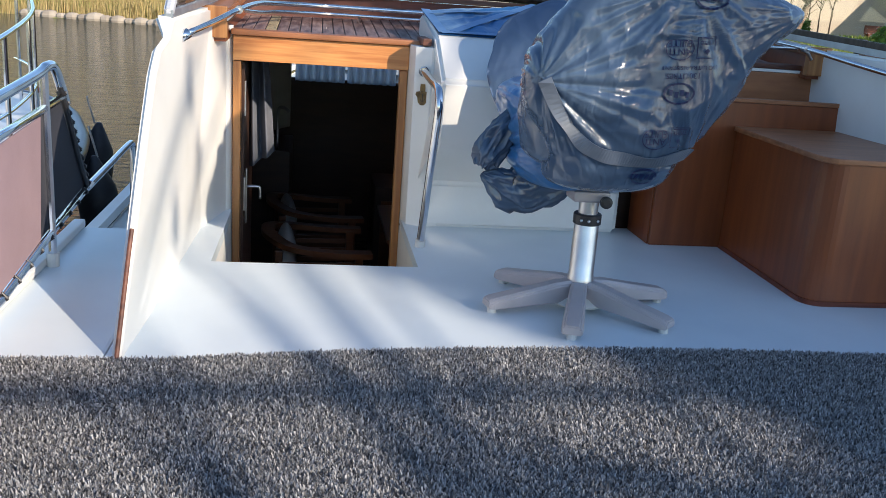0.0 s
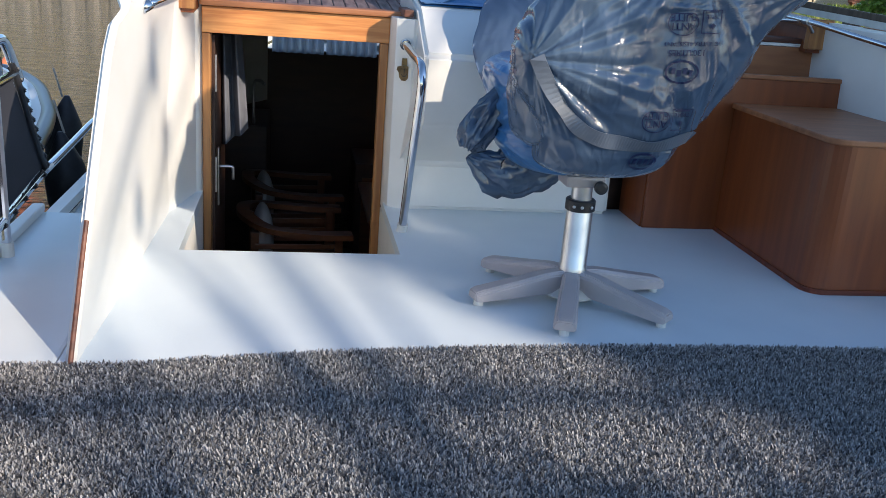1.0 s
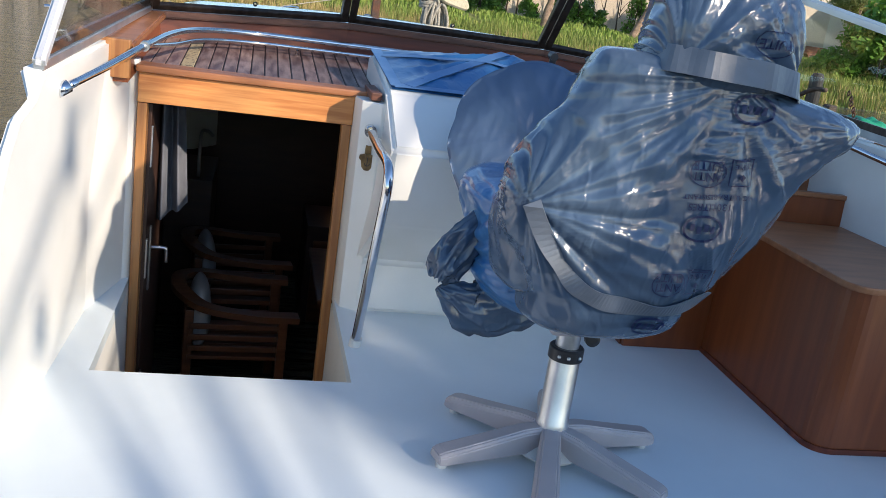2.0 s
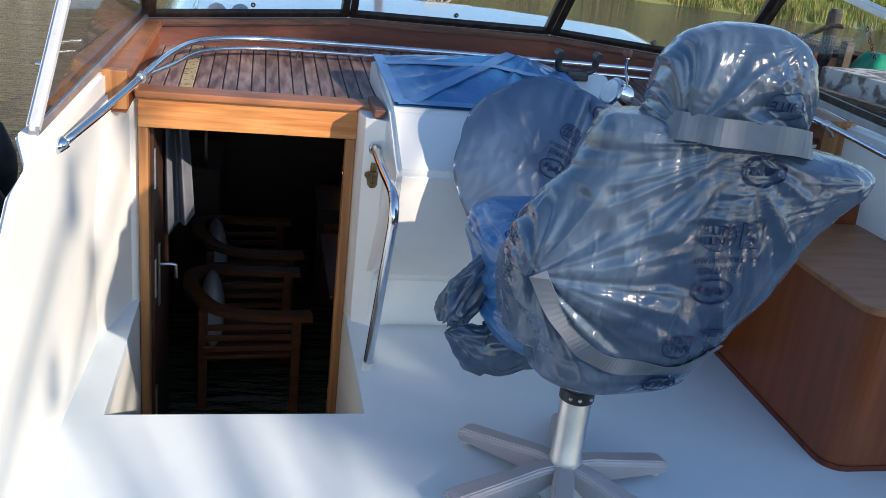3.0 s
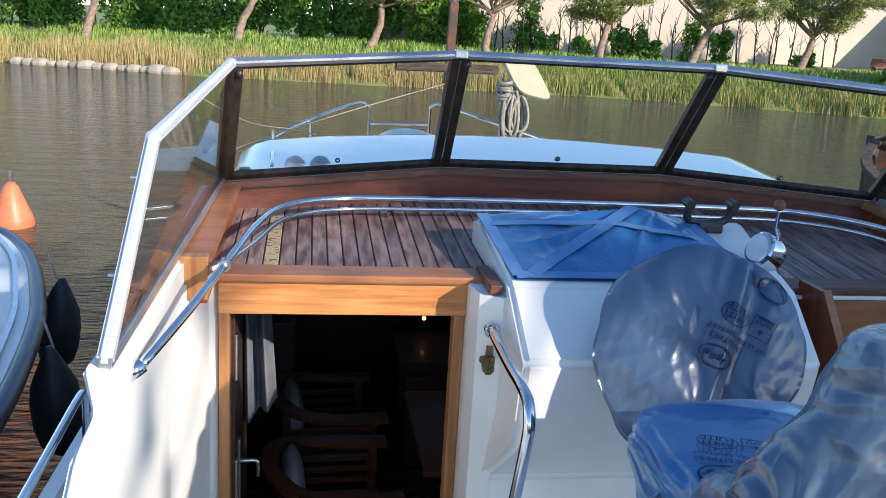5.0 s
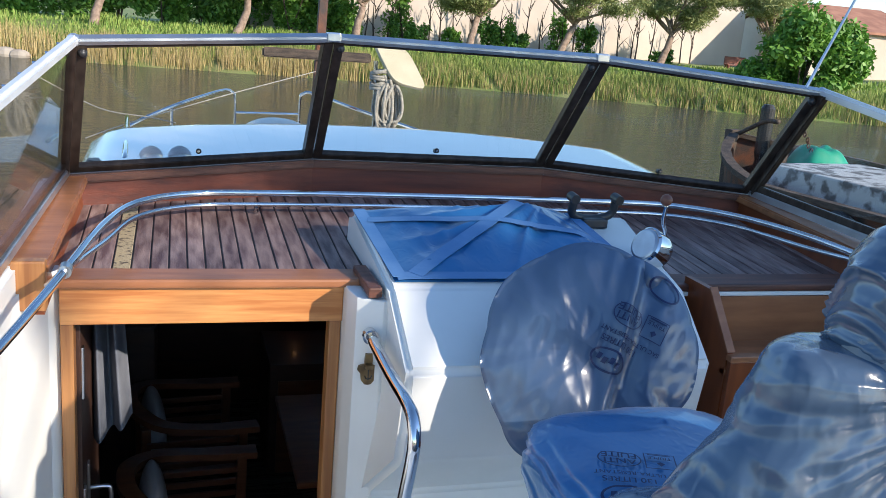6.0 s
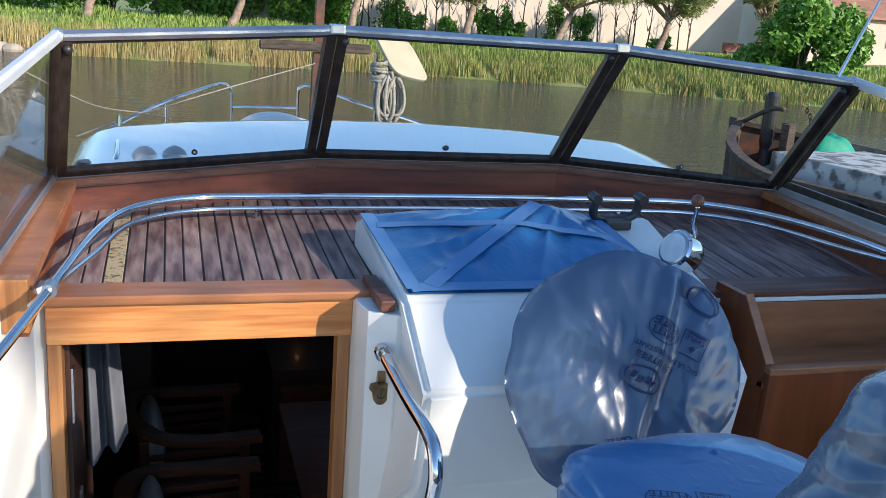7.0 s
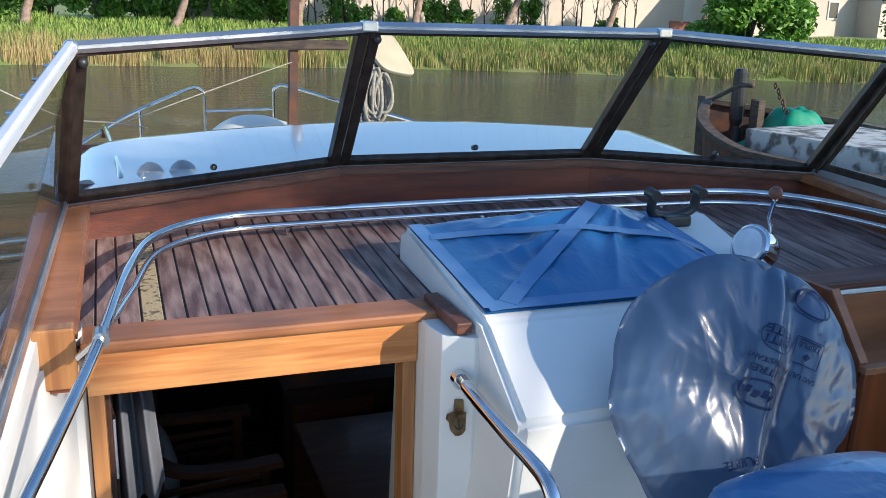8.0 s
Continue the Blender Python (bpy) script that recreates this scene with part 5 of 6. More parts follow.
def roof(u, v):
    x, y = u * 2 - 1, v
    y_from = 5.72 - max(0, abs(x) * 1.5 - 0.53) * 0.28
    yy = y_from + y * (6.95 - 0.30 * x * x - y_from)
    hw = 1.47
    top = 0.985 + 0.068 * y + 0.048 * (1 - abs(x) ** 2)
    edge_drop = 0.06 * max(0, (abs(x) - 0.9) / 0.1) ** 2 + 0.06 * max(0, (y - 0.93) / 0.07) ** 2
    return Vector((CX + x * hw, yy, top - edge_drop))


roof_bm = grid_mesh(roof, 40, 30)
tagged(link("roof", roof_bm, "roof_gloss", smooth=True), "glossy white cabin roof ahead of the windscreen", "roof", kind="structure")
sides = bmesh.new()
loop = [roof(0, v / 30) for v in range(31)] + [roof(u / 40, 1) for u in range(1, 41)] + [roof(1, 1 - v / 30) for v in range(1, 31)]
va = [sides.verts.new(p) for p in loop]
vb = [sides.verts.new((p.x + (p.x - CX) * 0.03, p.y + (1.30 if 30 <= i <= 70 else 0), -0.12)) for i, p in enumerate(loop)]
for i in [k for k in range(len(loop) - 1) if not 34 <= k <= 66]:
    sides.faces.new((va[i], va[i + 1], vb[i + 1], vb[i]))
tagged(link("wall_roof_side", sides, "gelcoat", smooth=True), "white sides of the cabin top", "wall", kind="structure")


front = bmesh.new()
fa, fb = [], []
for i in range(34, 68):
    fa.append(front.verts.new(loop[i] + Vector((0, 0.0, -0.01))))
    fb.append(front.verts.new((loop[i].x + (loop[i].x - CX) * 0.03, loop[i].y + 1.30, -0.12)))
for i in range(len(fa) - 1):
    front.faces.new((fa[i], fa[i + 1], fb[i + 1], fb[i]))
win = tagged(link("window_1", front, "pane", smooth=True), "front window of the cabin top", "window", kind="structure")
win.visible_shadow = False


def dome(u, v):
    a = 2 * math.pi * u
    r = v
    return Vector((0.84 + 0.55 * r * math.cos(a), 9.75 + 0.55 * r * math.sin(a), 0.32 + 0.47 * (1 - r ** 2.6)))


tagged(link("anchor_locker", grid_mesh(dome, 40, 14, True), "gelcoat", smooth=True), "rounded white locker hump on the foredeck", "locker")

bow = empty("bow_rail", "polished steel bow rail in two halves with a low cross bar", "rail")
part("port_rail", tube(smooth_line([(-0.62, 8.7, 0.30), (-0.55, 8.9, 0.60), (-0.31, 9.30, 0.745), (-0.03, 9.55, 0.865), (0.24, 9.98, 0.93), (0.43, 10.35, 0.955), (0.50, 10.45, 0.93), (0.53, 10.47, 0.86), (0.53, 10.47, 0.45)], 6), 0.014, 10), "chrome", bow, smooth=True)
part("starboard_rail", tube(smooth_line([(1.13, 10.47, 0.45), (1.13, 10.47, 0.88), (1.16, 10.45, 0.955), (1.25, 10.38, 0.965), (1.6, 9.9, 0.88), (2.2, 9.0, 0.74), (2.5, 8.2, 0.55), (2.55, 7.9, 0.35)], 6), 0.014, 10), "chrome", bow, smooth=True)
part("cross_bar", cyl((0.53, 10.47, 0.745), (1.13, 10.47, 0.76), 0.011, 10), "chrome", bow)
for x, y, z in ((-0.03, 9.55, 0.865), (1.75, 9.68, 0.85)):
    part("stanchion", cyl((x, y, 0.30), (x, y, z), 0.012, 10), "chrome", bow)

post = empty("mooring_mast", "rusty brown steel post with a grey wooden crosspiece on the foredeck", "post")
part("shaft", beam_between((1.20, 10.0, 0.40), (1.24, 10.0, 1.93), 0.075, 0.075, (0, 1, 0)), "rust", post)
part("crosspiece", beam_between((0.72, 9.95, 1.34), (1.68, 9.95, 1.345), 0.085, 0.05, (0, 1, 0), 0.012), "oldwood", post, "weathered grey crosspiece")
part("lamp", lathe([(0.03, 0), (0.05, 0.03), (0.05, 0.09), (0.06, 0.10), (0.02, 0.13)], (1.24, 10.0, 1.93), 14), "alu", post)

stand = empty("deck_table", "tilted cream board on a steel pole with a coil of rope", "table")
part("pole", cyl((1.50, 8.75, 0.50), (1.47, 8.75, 1.38), 0.017, 12), "chrome", stand)
cx_ = Vector((1.655, 8.76, 1.345))
ex, ey = Vector((0.155, 0.05, -0.03)), Vector((-0.07, 0.10, 0.150))
oval = []
for i in range(28):
    a = 2 * math.pi * i / 28
    ca, sa = math.cos(a), math.sin(a)
    oval.append(cx_ + ex * math.copysign(abs(ca) ** 0.45, ca) + ey * math.copysign(abs(sa) ** 0.45, sa))
part("board", slab(oval, 0.03, 0.008), "cream", stand, "cream fibreglass board")
coil = empty("rope_coil", "coil of pale mooring rope hanging from the steel pole", "rope")
for k in range(13):
    ph = k * 0.7
    w, h = 0.062 + 0.022 * math.sin(k * 2.1), 0.17 + 0.035 * math.sin(k * 1.3)
    lean = 0.045 * math.sin(k * 1.9)
    pts = [(1.565 + lean + w * math.sin(2 * math.pi * t / 16) * (0.45 + 0.55 * math.sin(math.pi * t / 16)), 8.68 + 0.045 * math.cos(ph) + 0.012 * math.sin(t + k), 1.07 + h * math.cos(2 * math.pi * t / 16)) for t in range(17)]
    part("loop", tube(smooth_line(pts, 3), 0.0125, 8), "rope", coil, smooth=True)
for k in range(7):
    tilt_ = 0.02 * math.sin(k * 2.3)
    pts = [(1.50 + 0.065 * math.cos(t * 0.7854), 8.72 + 0.065 * math.sin(t * 0.7854), 1.16 + 0.022 * k + tilt_ * math.cos(t * 0.7854 + k) + 0.003 * t) for t in range(9)]
    part("hitch", tube(smooth_line(pts, 3), 0.0125, 8), "rope", coil, smooth=True)

for k, (x, z) in enumerate(((-0.10, 1.015), (0.02, 1.02))):
    horn = empty("deck_horn", "round polished horn bell on the cabin roof", "horn", "roof horns")
    part("bell", lathe([(0.004, 0.030), (0.022, 0.020), (0.044, 0.004), (0.052, 0.0), (0.052, 0.008), (0.032, 0.026), (0.014, 0.05), (0.012, 0.14)], (x, 5.98, z), 24, None, Matrix.Rotation(radians(-90), 3, "X")), "chrome", horn, flat_angle=50)
    part("bracket", bbox(x - 0.015, x + 0.015, 6.05, 6.09, 0.955, z, 0.003), "chrome", horn)
cl = empty("deck_vent", "low black ventilator cap on the cabin roof", "vent")
part("cap", lathe([(0.055, 0.90), (0.055, 0.99), (0.045, 1.005)], (-0.315, 5.95, 0), 20), "black", cl, flat_angle=40)
tagged(link("roof_rail", tube(smooth_line([(-0.215, 5.9, 0.97), (-0.21, 6.0, 1.02), (-0.24, 6.8, 1.03), (-0.27, 7.4, 1.02), (-0.275, 7.5, 0.96)], 5), 0.014, 10), "chrome", smooth=True), "polished steel hand rail on the roof edge", "rail")

line_ = empty("mooring_line", "thin pale mooring line from the foredeck post to the port bow", "rope")
part("line", tube(smooth_line([(1.20, 9.96, 1.20), (0.4, 9.2, 1.02), (-0.3, 8.4, 0.86), (-0.55, 8.0, 0.80)], 6), 0.004, 6), "rope", line_)
part("slack_line", tube(smooth_line([(0.0, 9.0, 0.80), (-0.2, 9.3, 0.80), (-0.55, 9.2, 0.86), (-0.95, 8.9, 1.10)], 6), 0.005, 6), "rope", line_)
tagged(link("whip_aerial", cyl((2.47, 5.03, 1.555), (2.80, 5.06, 2.25), 0.007, 8, 0.003), "steel"), "thin steel whip aerial on the windscreen corner", "aerial")
# small pane plugs
for x, y, z in ((0.088, 5.505, 1.126), (1.093, 5.625, 1.15), (2.12, 5.49, 1.118)):
    st = empty("pane_plug", "small black and steel plug in the windscreen glass", "plug", "windscreen plugs")
    part("ring", cyl((x, y - 0.012, z), (x, y + 0.012, z - 0.004), 0.011, 14), "black", st)
    part("centre", cyl((x, y - 0.015, z), (x, y - 0.011, z), 0.005, 10), "chrome", st)

# ---------------------------------------------------------------- port side deck rail with canvas
prail = empty("guard_rail", "polished steel guard rail with laced canvas panels along the side deck", "rail")
part("top_tube", tube(smooth_line([(-0.88, 1.6, 0.60), (-0.89, 2.5, 0.655), (-0.90, 3.45, 0.722), (-0.90, 3.62, 0.745), (-0.90, 3.72, 0.735), (-0.90, 3.80, 0.66), (-0.90, 3.86, 0.585)], 6), 0.019, 12), "chrome", prail, smooth=True)
part("mid_tube", tube([(-0.88, 1.6, 0.48), (-0.90, 3.10, 0.575), (-0.90, 3.84, 0.615)], 0.015, 10), "chrome", prail, smooth=True)
part("low_tube", tube([(-0.90, 1.6, 0.04), (-0.90, 3.0, 0.06), (-0.90, 3.47, 0.12), (-0.90, 4.15, 0.19)], 0.015, 10), "chrome", prail, smooth=True)
part("brace", tube(smooth_line([(-0.90, 3.79, 0.66), (-0.90, 3.90, 0.50), (-0.90, 4.03, 0.32), (-0.90, 4.15, 0.18)], 5), 0.014, 10), "black", prail, "black laced edge tube")
part("stanchion", cyl((-0.90, 3.59, -0.004), (-0.90, 3.58, 0.735), 0.017, 12), "chrome", prail)
part("stanchion_foot", cyl((-0.90, 3.59, -0.004), (-0.90, 3.59, 0.05), 0.024, 12), "whiteplastic", prail)
part("stanchion", cyl((-0.90, 2.3, -0.004), (-0.89, 2.3, 0.64), 0.017, 12), "chrome", prail)
part("mauve_panel", slab([(-0.908, 1.6, 0.05), (-0.908, 3.0, 0.08), (-0.908, 3.46, 0.135), (-0.908, 3.53, 0.575), (-0.905, 1.6, 0.45)], 0.006, 0.0, (1, 0, 0)), "canvas_mauve", prail, "faded mauve canvas panel")
part("black_panel", slab([(-0.912, 3.44, 0.135), (-0.912, 4.12, 0.20), (-0.912, 3.88, 0.50), (-0.912, 3.80, 0.60), (-0.912, 3.50, 0.58)], 0.006, 0.0, (1, 0, 0)), "canvas_black", prail, "black canvas panel")
for k in range(11):
    q = Vector((-0.90, 3.81, 0.63)).lerp(Vector((-0.90, 4.13, 0.21)), k / 10)
    part("lacing", tube([q + Vector((0.018 * math.cos(a), 0.0, 0.018 * math.sin(a))) for a in (0, 1.5, 3.1, 4.6, 6.2)], 0.005, 6), "black", prail)
for k in range(9):
    q = Vector((-0.90, 3.02, 0.065)).lerp(Vector((-0.90, 4.08, 0.18)), k / 8)
    part("lacing", tube([q + Vector((0.018 * math.cos(a), 0.0, 0.018 * math.sin(a))) for a in (0, 1.5, 3.1, 4.6, 6.2)], 0.005, 6), "black", prail)
part("fore_tube", tube(smooth_line([(-0.90, 4.13, 0.185), (-0.90, 4.6, 0.205), (-0.90, 5.02, 0.225), (-0.90, 5.12, 0.215), (-0.90, 5.15, 0.15), (-0.90, 5.13, -0.22)], 6), 0.017, 12), "chrome", prail, smooth=True)

# ---------------------------------------------------------------- neighbour boat on the port side
nb = empty("neighbour_boat", "moored white cruiser bow with a dark rubbing strake and steel rails", "boat")
EDGE = [(-1.30, 3.6), (-1.42, 5.2), (-1.48, 6.0), (-1.62, 6.9), (-1.78, 7.5), (-2.04, 8.26), (-2.4, 8.9), (-2.75, 9.2)]
line = [Vector((x, y, -0.15 + 0.02 * (y - 4))) for x, y in EDGE]
line = smooth_line(line, 5)
mirror = [Vector((-5.5 - p.x, p.y, p.z)) for p in line[::-1]]
outline = line + mirror[1:]
bm = bmesh.new()
a = [bm.verts.new(p) for p in outline]
b = [bm.verts.new(Vector((-2.75 + (p.x + 2.75) * 0.72, 3.6 + (p.y - 3.6) * 0.93, WATER - 0.2))) for p in outline]
bm.faces.new(a)
for i in range(len(outline) - 1):
    bm.faces.new((a[i], a[i + 1], b[i + 1], b[i]))
part("hull", bm, "gelcoat", nb, "white hull and deck")
part("rubbing_strake", tube([p + Vector((0.02, 0, -0.03)) for p in line], 0.055, 10), "navy", nb, "dark rubbing strake", smooth=True)
part("stripe", ribbon([p + Vector((-0.10, -0.02, 0.012)) for p in line], [(0, 0, 1)] * len(line), 0.03, 0.012), "steel", nb, "metal toe strip")
part("cabin", slab([(-3.3, 3.6, -0.05), (-2.0, 3.6, -0.05), (-2.2, 6.6, -0.05), (-2.75, 7.4, -0.05), (-3.3, 6.6, -0.05)], 0.35, 0.05, (0, 0, 1)), "gelcoat", nb, "white low cabin top")
top = [p + Vector((-0.27, -0.05, 0.72 + 0.01 * i)) for i, p in enumerate(line[:30])]
part("rail_tube", tube(top, 0.016, 10), "chrome", nb, smooth=True)
part("rail_tube", tube([p + Vector((-0.27, -0.05, 0.36)) for p in line[:30]], 0.012, 10), "chrome", nb, smooth=True)
for i in (4, 9, 14, 19, 24, 28):
    part("stanchion", cyl(line[i] + Vector((-0.27, -0.05, 0.0)), top[i], 0.015, 10), "chrome", nb)
part("pulpit", tube(smooth_line([top[-1], top[-1] + Vector((-0.2, 0.15, 0.12)), top[-1] + Vector((-0.5, 0.2, 0.14)), top[-1] + Vector((-0.7, 0.1, 0.1))], 5), 0.016, 10), "chrome", nb, smooth=True)


def fender_obj(x, y, z, tilt):
    fd = empty("fender", "black teardrop boat fender hanging on a rope", "fender", "black fenders", at=(x, y, z))
    part("body", lathe([(0.02, 0.34), (0.035, 0.31), (0.06, 0.26), (0.125, 0.12), (0.14, 0.0), (0.135, -0.14), (0.11, -0.24), (0.05, -0.30), (0.02, -0.32)], (0, 0, 0), 20, None, Matrix.Rotation(radians(tilt), 3, "Y")), "rubber", fd, smooth=True)
    part("rope", tube([(0, 0, 0.33), (-0.05, -0.02, 0.55)], 0.008, 8), "rope", fd)
    return fd


fender_obj(-1.70, 7.75, -0.42, 6)
fender_obj(-1.42, 6.6, -0.48, -4)
buoy = empty("mooring_buoy", "orange conical mooring buoy floating on the river", "buoy", at=(-3.75, 13.4, WATER))
part("cone", lathe([(0.24, -0.1), (0.26, 0.02), (0.25, 0.10), (0.09, 0.50), (0.04, 0.56)], (0, 0, 0), 24), "orange", buoy, smooth=True)
part("eye", tube([(0, 0, 0.55), (0, 0, 0.70)], 0.02, 8), "steel", buoy)

# ---------------------------------------------------------------- old barge on the starboard bow
barge = empty("barge", "old rusty wooden barge with peeling deckhouse and green tarpaulin", "barge", at=(8.45, 14.1, 0))
bd, bs = Vector((0.15, -0.99, 0)).normalized(), Vector((0.99, 0.15, 0)).normalized()


def B(l, s, z):
    return bd * l + bs * s + Vector((0, 0, z))


def barge_side(sg):
    def f(u, v):
        l = v * 16
        half = 1.9 * (1 - (1 - min(1, l / 3.2)) ** 2.2)
        z = 0.38 - 0.34 * min(1, l / 2.5) ** 0.8
        return B(l + 0.25 * u * max(0, 1 - l), sg * half * (1 - 0.15 * u), z - u * 1.5)
    return f


for sg in (-1, 1):
    part("hull_side", grid_mesh(barge_side(sg), 6, 50), "rust", barge, "dark rusty hull side", smooth=True)
    gun = [barge_side(sg)(0, i / 50) for i in range(51)]
    part("gunwale", ribbon(gun, [(0, 0, 1)] * 51, 0.14, 0.07), "oldwood", barge, "worn timber gunwale")
part("deck", slab([B(1.0, 0, -0.28), B(2.2, -1.3, -0.28), B(16, -1.8, -0.28), B(16, 1.8, -0.28), B(2.2, 1.3, -0.28)], 0.04, 0, (0, 0, -1)), "oldwood", barge, "dark timber deck")
part("stem_post", beam_between(B(0.0, 0, -0.9), B(-0.05, 0, 0.48), 0.16, 0.2, bs), "oldwood", barge)
for l, s, h in ((0.75, 0.25, 0.55), (0.95, 0.05, 0.55)):
    part("bitt", beam_between(B(l, s, -0.2), B(l, s, h - 0.05), 0.14, 0.14, bs), "oldwood", barge, "timber mooring bitt")
part("capstan", lathe([(0.12, -0.28), (0.08, 0.1), (0.105, 0.2), (0.105, 0.88), (0.07, 0.94)], B(0.6, 0.0, 0), 16), "black", barge, "black capstan")
part("arched_rail", tube(smooth_line([B(0.05, 0, 0.42), B(0.4, -0.1, 0.56), B(0.7, -0.1, 0.70), B(0.95, -0.1, 0.72)], 5), 0.035, 8), "oldwood", barge, smooth=True)
for k in range(10):
    part("chain_link", tube(smooth_line([B(1.0 + 0.05 * k + 0.025 * math.cos(t), 0.3 + 0.02 * (k % 2), 0.72 - 0.075 * k + 0.04 * math.sin(t)) for t in (0, 1.57, 3.14, 4.71, 6.28)], 3), 0.011, 6), "rust", barge)


def tarp(u, v):
    x, y = u * 2 - 1, v * 2 - 1
    h = max(0, 1 - abs(x) ** 3) * max(0, 1 - abs(y) ** 3)
    return B(1.15 + x * 0.42, 0.60 + y * 0.50, -0.02 + 0.42 * h + 0.10 * noise.noise(Vector((u * 5, v * 5, 1))) * h)


part("tarpaulin", grid_mesh(tarp, 30, 24), "green_tarp", barge, "bright green tarpaulin heap", smooth=True)


def tarp2(u, v):
    x, y = u * 2 - 1, v * 2 - 1
    h = max(0, 1 - abs(x) ** 3) * max(0, 1 - abs(y) ** 3)
    return B(1.3 + x * 0.6, 0.2 + y * 0.55, -0.20 + 0.22 * h + 0.08 * noise.noise(Vector((u * 6, v * 6, 5))) * h)


part("green_cover", grid_mesh(tarp2, 26, 20), "green_tarp", barge, smooth=True)
house = part("deckhouse", slab([B(1.95, -1.25, -0.28), B(13, -1.55, -0.28), B(13, 0.8, -0.28), B(1.95, 0.5, -0.28)], 0.56, 0.03, (0, 0, 1)), "patchy", barge, "low deckhouse with peeling white paint")
for k in range(9):
    part("timber", beam_between(B(4.0 + 0.15 * k, -0.9 + 0.2 * k, 0.2 + 0.03 * (k % 3)), B(9.5 + 0.3 * k, -1.2 + 0.22 * k, 0.2 + 0.03 * (k % 3)), 0.1, 0.06, (0, 0, 1)), "oldwood", barge, "loose dark timber")
for l in (2.9, 3.9, 5.1):
    part("tyre", lathe([(0.14, -0.07), (0.27, -0.09), (0.31, 0), (0.27, 0.09), (0.14, 0.07)], B(l, -1.98, -0.25), 20, None, Matrix.Rotation(radians(90), 3, "Y")), "rubber", barge, "old tyre used as a fender", smooth=True)

# ---------------------------------------------------------------- river and banks
tagged(link("water", grid_mesh(lambda u, v: Vector((-900 + 1800 * u, -700 + 1500 * v, WATER)), 8, 8), "water"), "brown-green rippled river water", "river", kind="structure")
BANK = [(-900, 303), (-60, 56), (-16, 47.0), (-4, 43.4), (13, 42.2), (19.5, 39.9), (24, 37.4), (40, 31), (900, -200)]


def bank_y(x):
    for (xa, ya), (xb, yb) in zip(BANK, BANK[1:]):
        if x <= xb:
            return ya + (yb - ya) * (x - xa) / (xb - xa)
    return BANK[-1][1]


STEP_D = [-1.2, -0.1, 0.4, 1.6, 4, 8, 14, 30, 700]
STEP_H = [-1.7, -1.1, -0.85, -0.55, -0.05, 0.45, 0.55, 0.65, 3.0]


def bank_z(d):
    for (da, ha), (db, hb) in zip(zip(STEP_D, STEP_H), zip(STEP_D[1:], STEP_H[1:])):
        if d <= db:
            return ha + (hb - ha) * (d - da) / (db - da)
    return STEP_H[-1]


def bank(u, v):
    x = 900 * math.copysign(abs(2 * u - 1) ** 3, 2 * u - 1)
    k = int(round(v * 8))
    d, h = STEP_D[k], STEP_H[k]
    return Vector((x, bank_y(x) + d + (0.25 * math.sin(x * 1.7) if d < 3 else 0), h + 0.12 * noise.noise(Vector((x * 0.3, d, 0)))))


tagged(link("ground", grid_mesh(bank, 260, 8), "earth", smooth=True), "grassy far river bank rising from the water", "ground", kind="structure")
rg = np.random.default_rng(11)


def blades(name, material, n, xa, xb, da, db, ha, hb, width, label, clump=1.5, droop=0.25):
    """Standing blades along the bank, in uneven clumps."""
    xs = rg.uniform(xa, xb, n * 2)
    keep = np.array([noise.noise(Vector((x * clump, da, hb))) for x in xs]) > rg.uniform(-0.7, 0.5, n * 2)
    xs = xs[keep][:n]
    m = len(xs)
    ds = rg.uniform(da, db, m)
    base = np.array([(x, bank_y(x) + d, bank_z(d) - 0.05) for x, d in zip(xs, ds)])
    tall = np.array([0.75 + 0.5 * noise.noise(Vector((x * 0.45, 3, hb))) for x in xs])
    h = rg.uniform(ha, hb, m) * tall
    a = rg.uniform(0, 2 * np.pi, m)
    lean = rg.uniform(0, droop, m) * h
    side = np.stack([np.cos(a + 1.57) * width, np.sin(a + 1.57) * width, np.zeros(m)], 1)
    side[:, 0] = np.where(np.abs(side[:, 0]) < width * 0.5, width * 0.6, side[:, 0])
    mid = base + np.stack([np.cos(a) * lean * 0.35, np.sin(a) * lean * 0.35, h * 0.6], 1)
    tip = base + np.stack([np.cos(a) * lean, np.sin(a) * lean, h], 1)
    v = np.concatenate([base - side, base + side, mid + side * 0.8, mid - side * 0.8, tip], 0)
    i = np.arange(m)
    faces = np.stack([i, i + m, i + 2 * m, i + 3 * m], 1).tolist() + np.stack([i + 3 * m, i + 2 * m, i + 4 * m], 1).tolist()
    return from_lists(name, v.tolist(), faces, material, None, "stuff", label, name.replace("_", " "))


blades("reed_bed", "reed", 28000, -42, 9, -0.1, 2.2, 0.35, 1.35, 0.013, "dry straw-coloured reeds along the water")
blades("sparse_reeds", "reed", 6000, 9, 46, -0.1, 1.8, 0.3, 0.95, 0.015, "sparse dry reeds among green sedge")
blades("green_reeds", "reed_green", 13000, -42, 8, 0.6, 3.8, 0.35, 1.0, 0.020, "fresh green reeds behind the dry ones")
blades("green_sedge", "reed_green", 27000, 6, 46, 0.0, 3.8, 0.25, 0.95, 0.020, "fresh green sedge and rushes on the bank")
blades("long_grass", "grass", 30000, -42, 46, 2.4, 11.0, 0.2, 0.55, 0.04, "long bright grass on the bank", 0.8, 0.5)


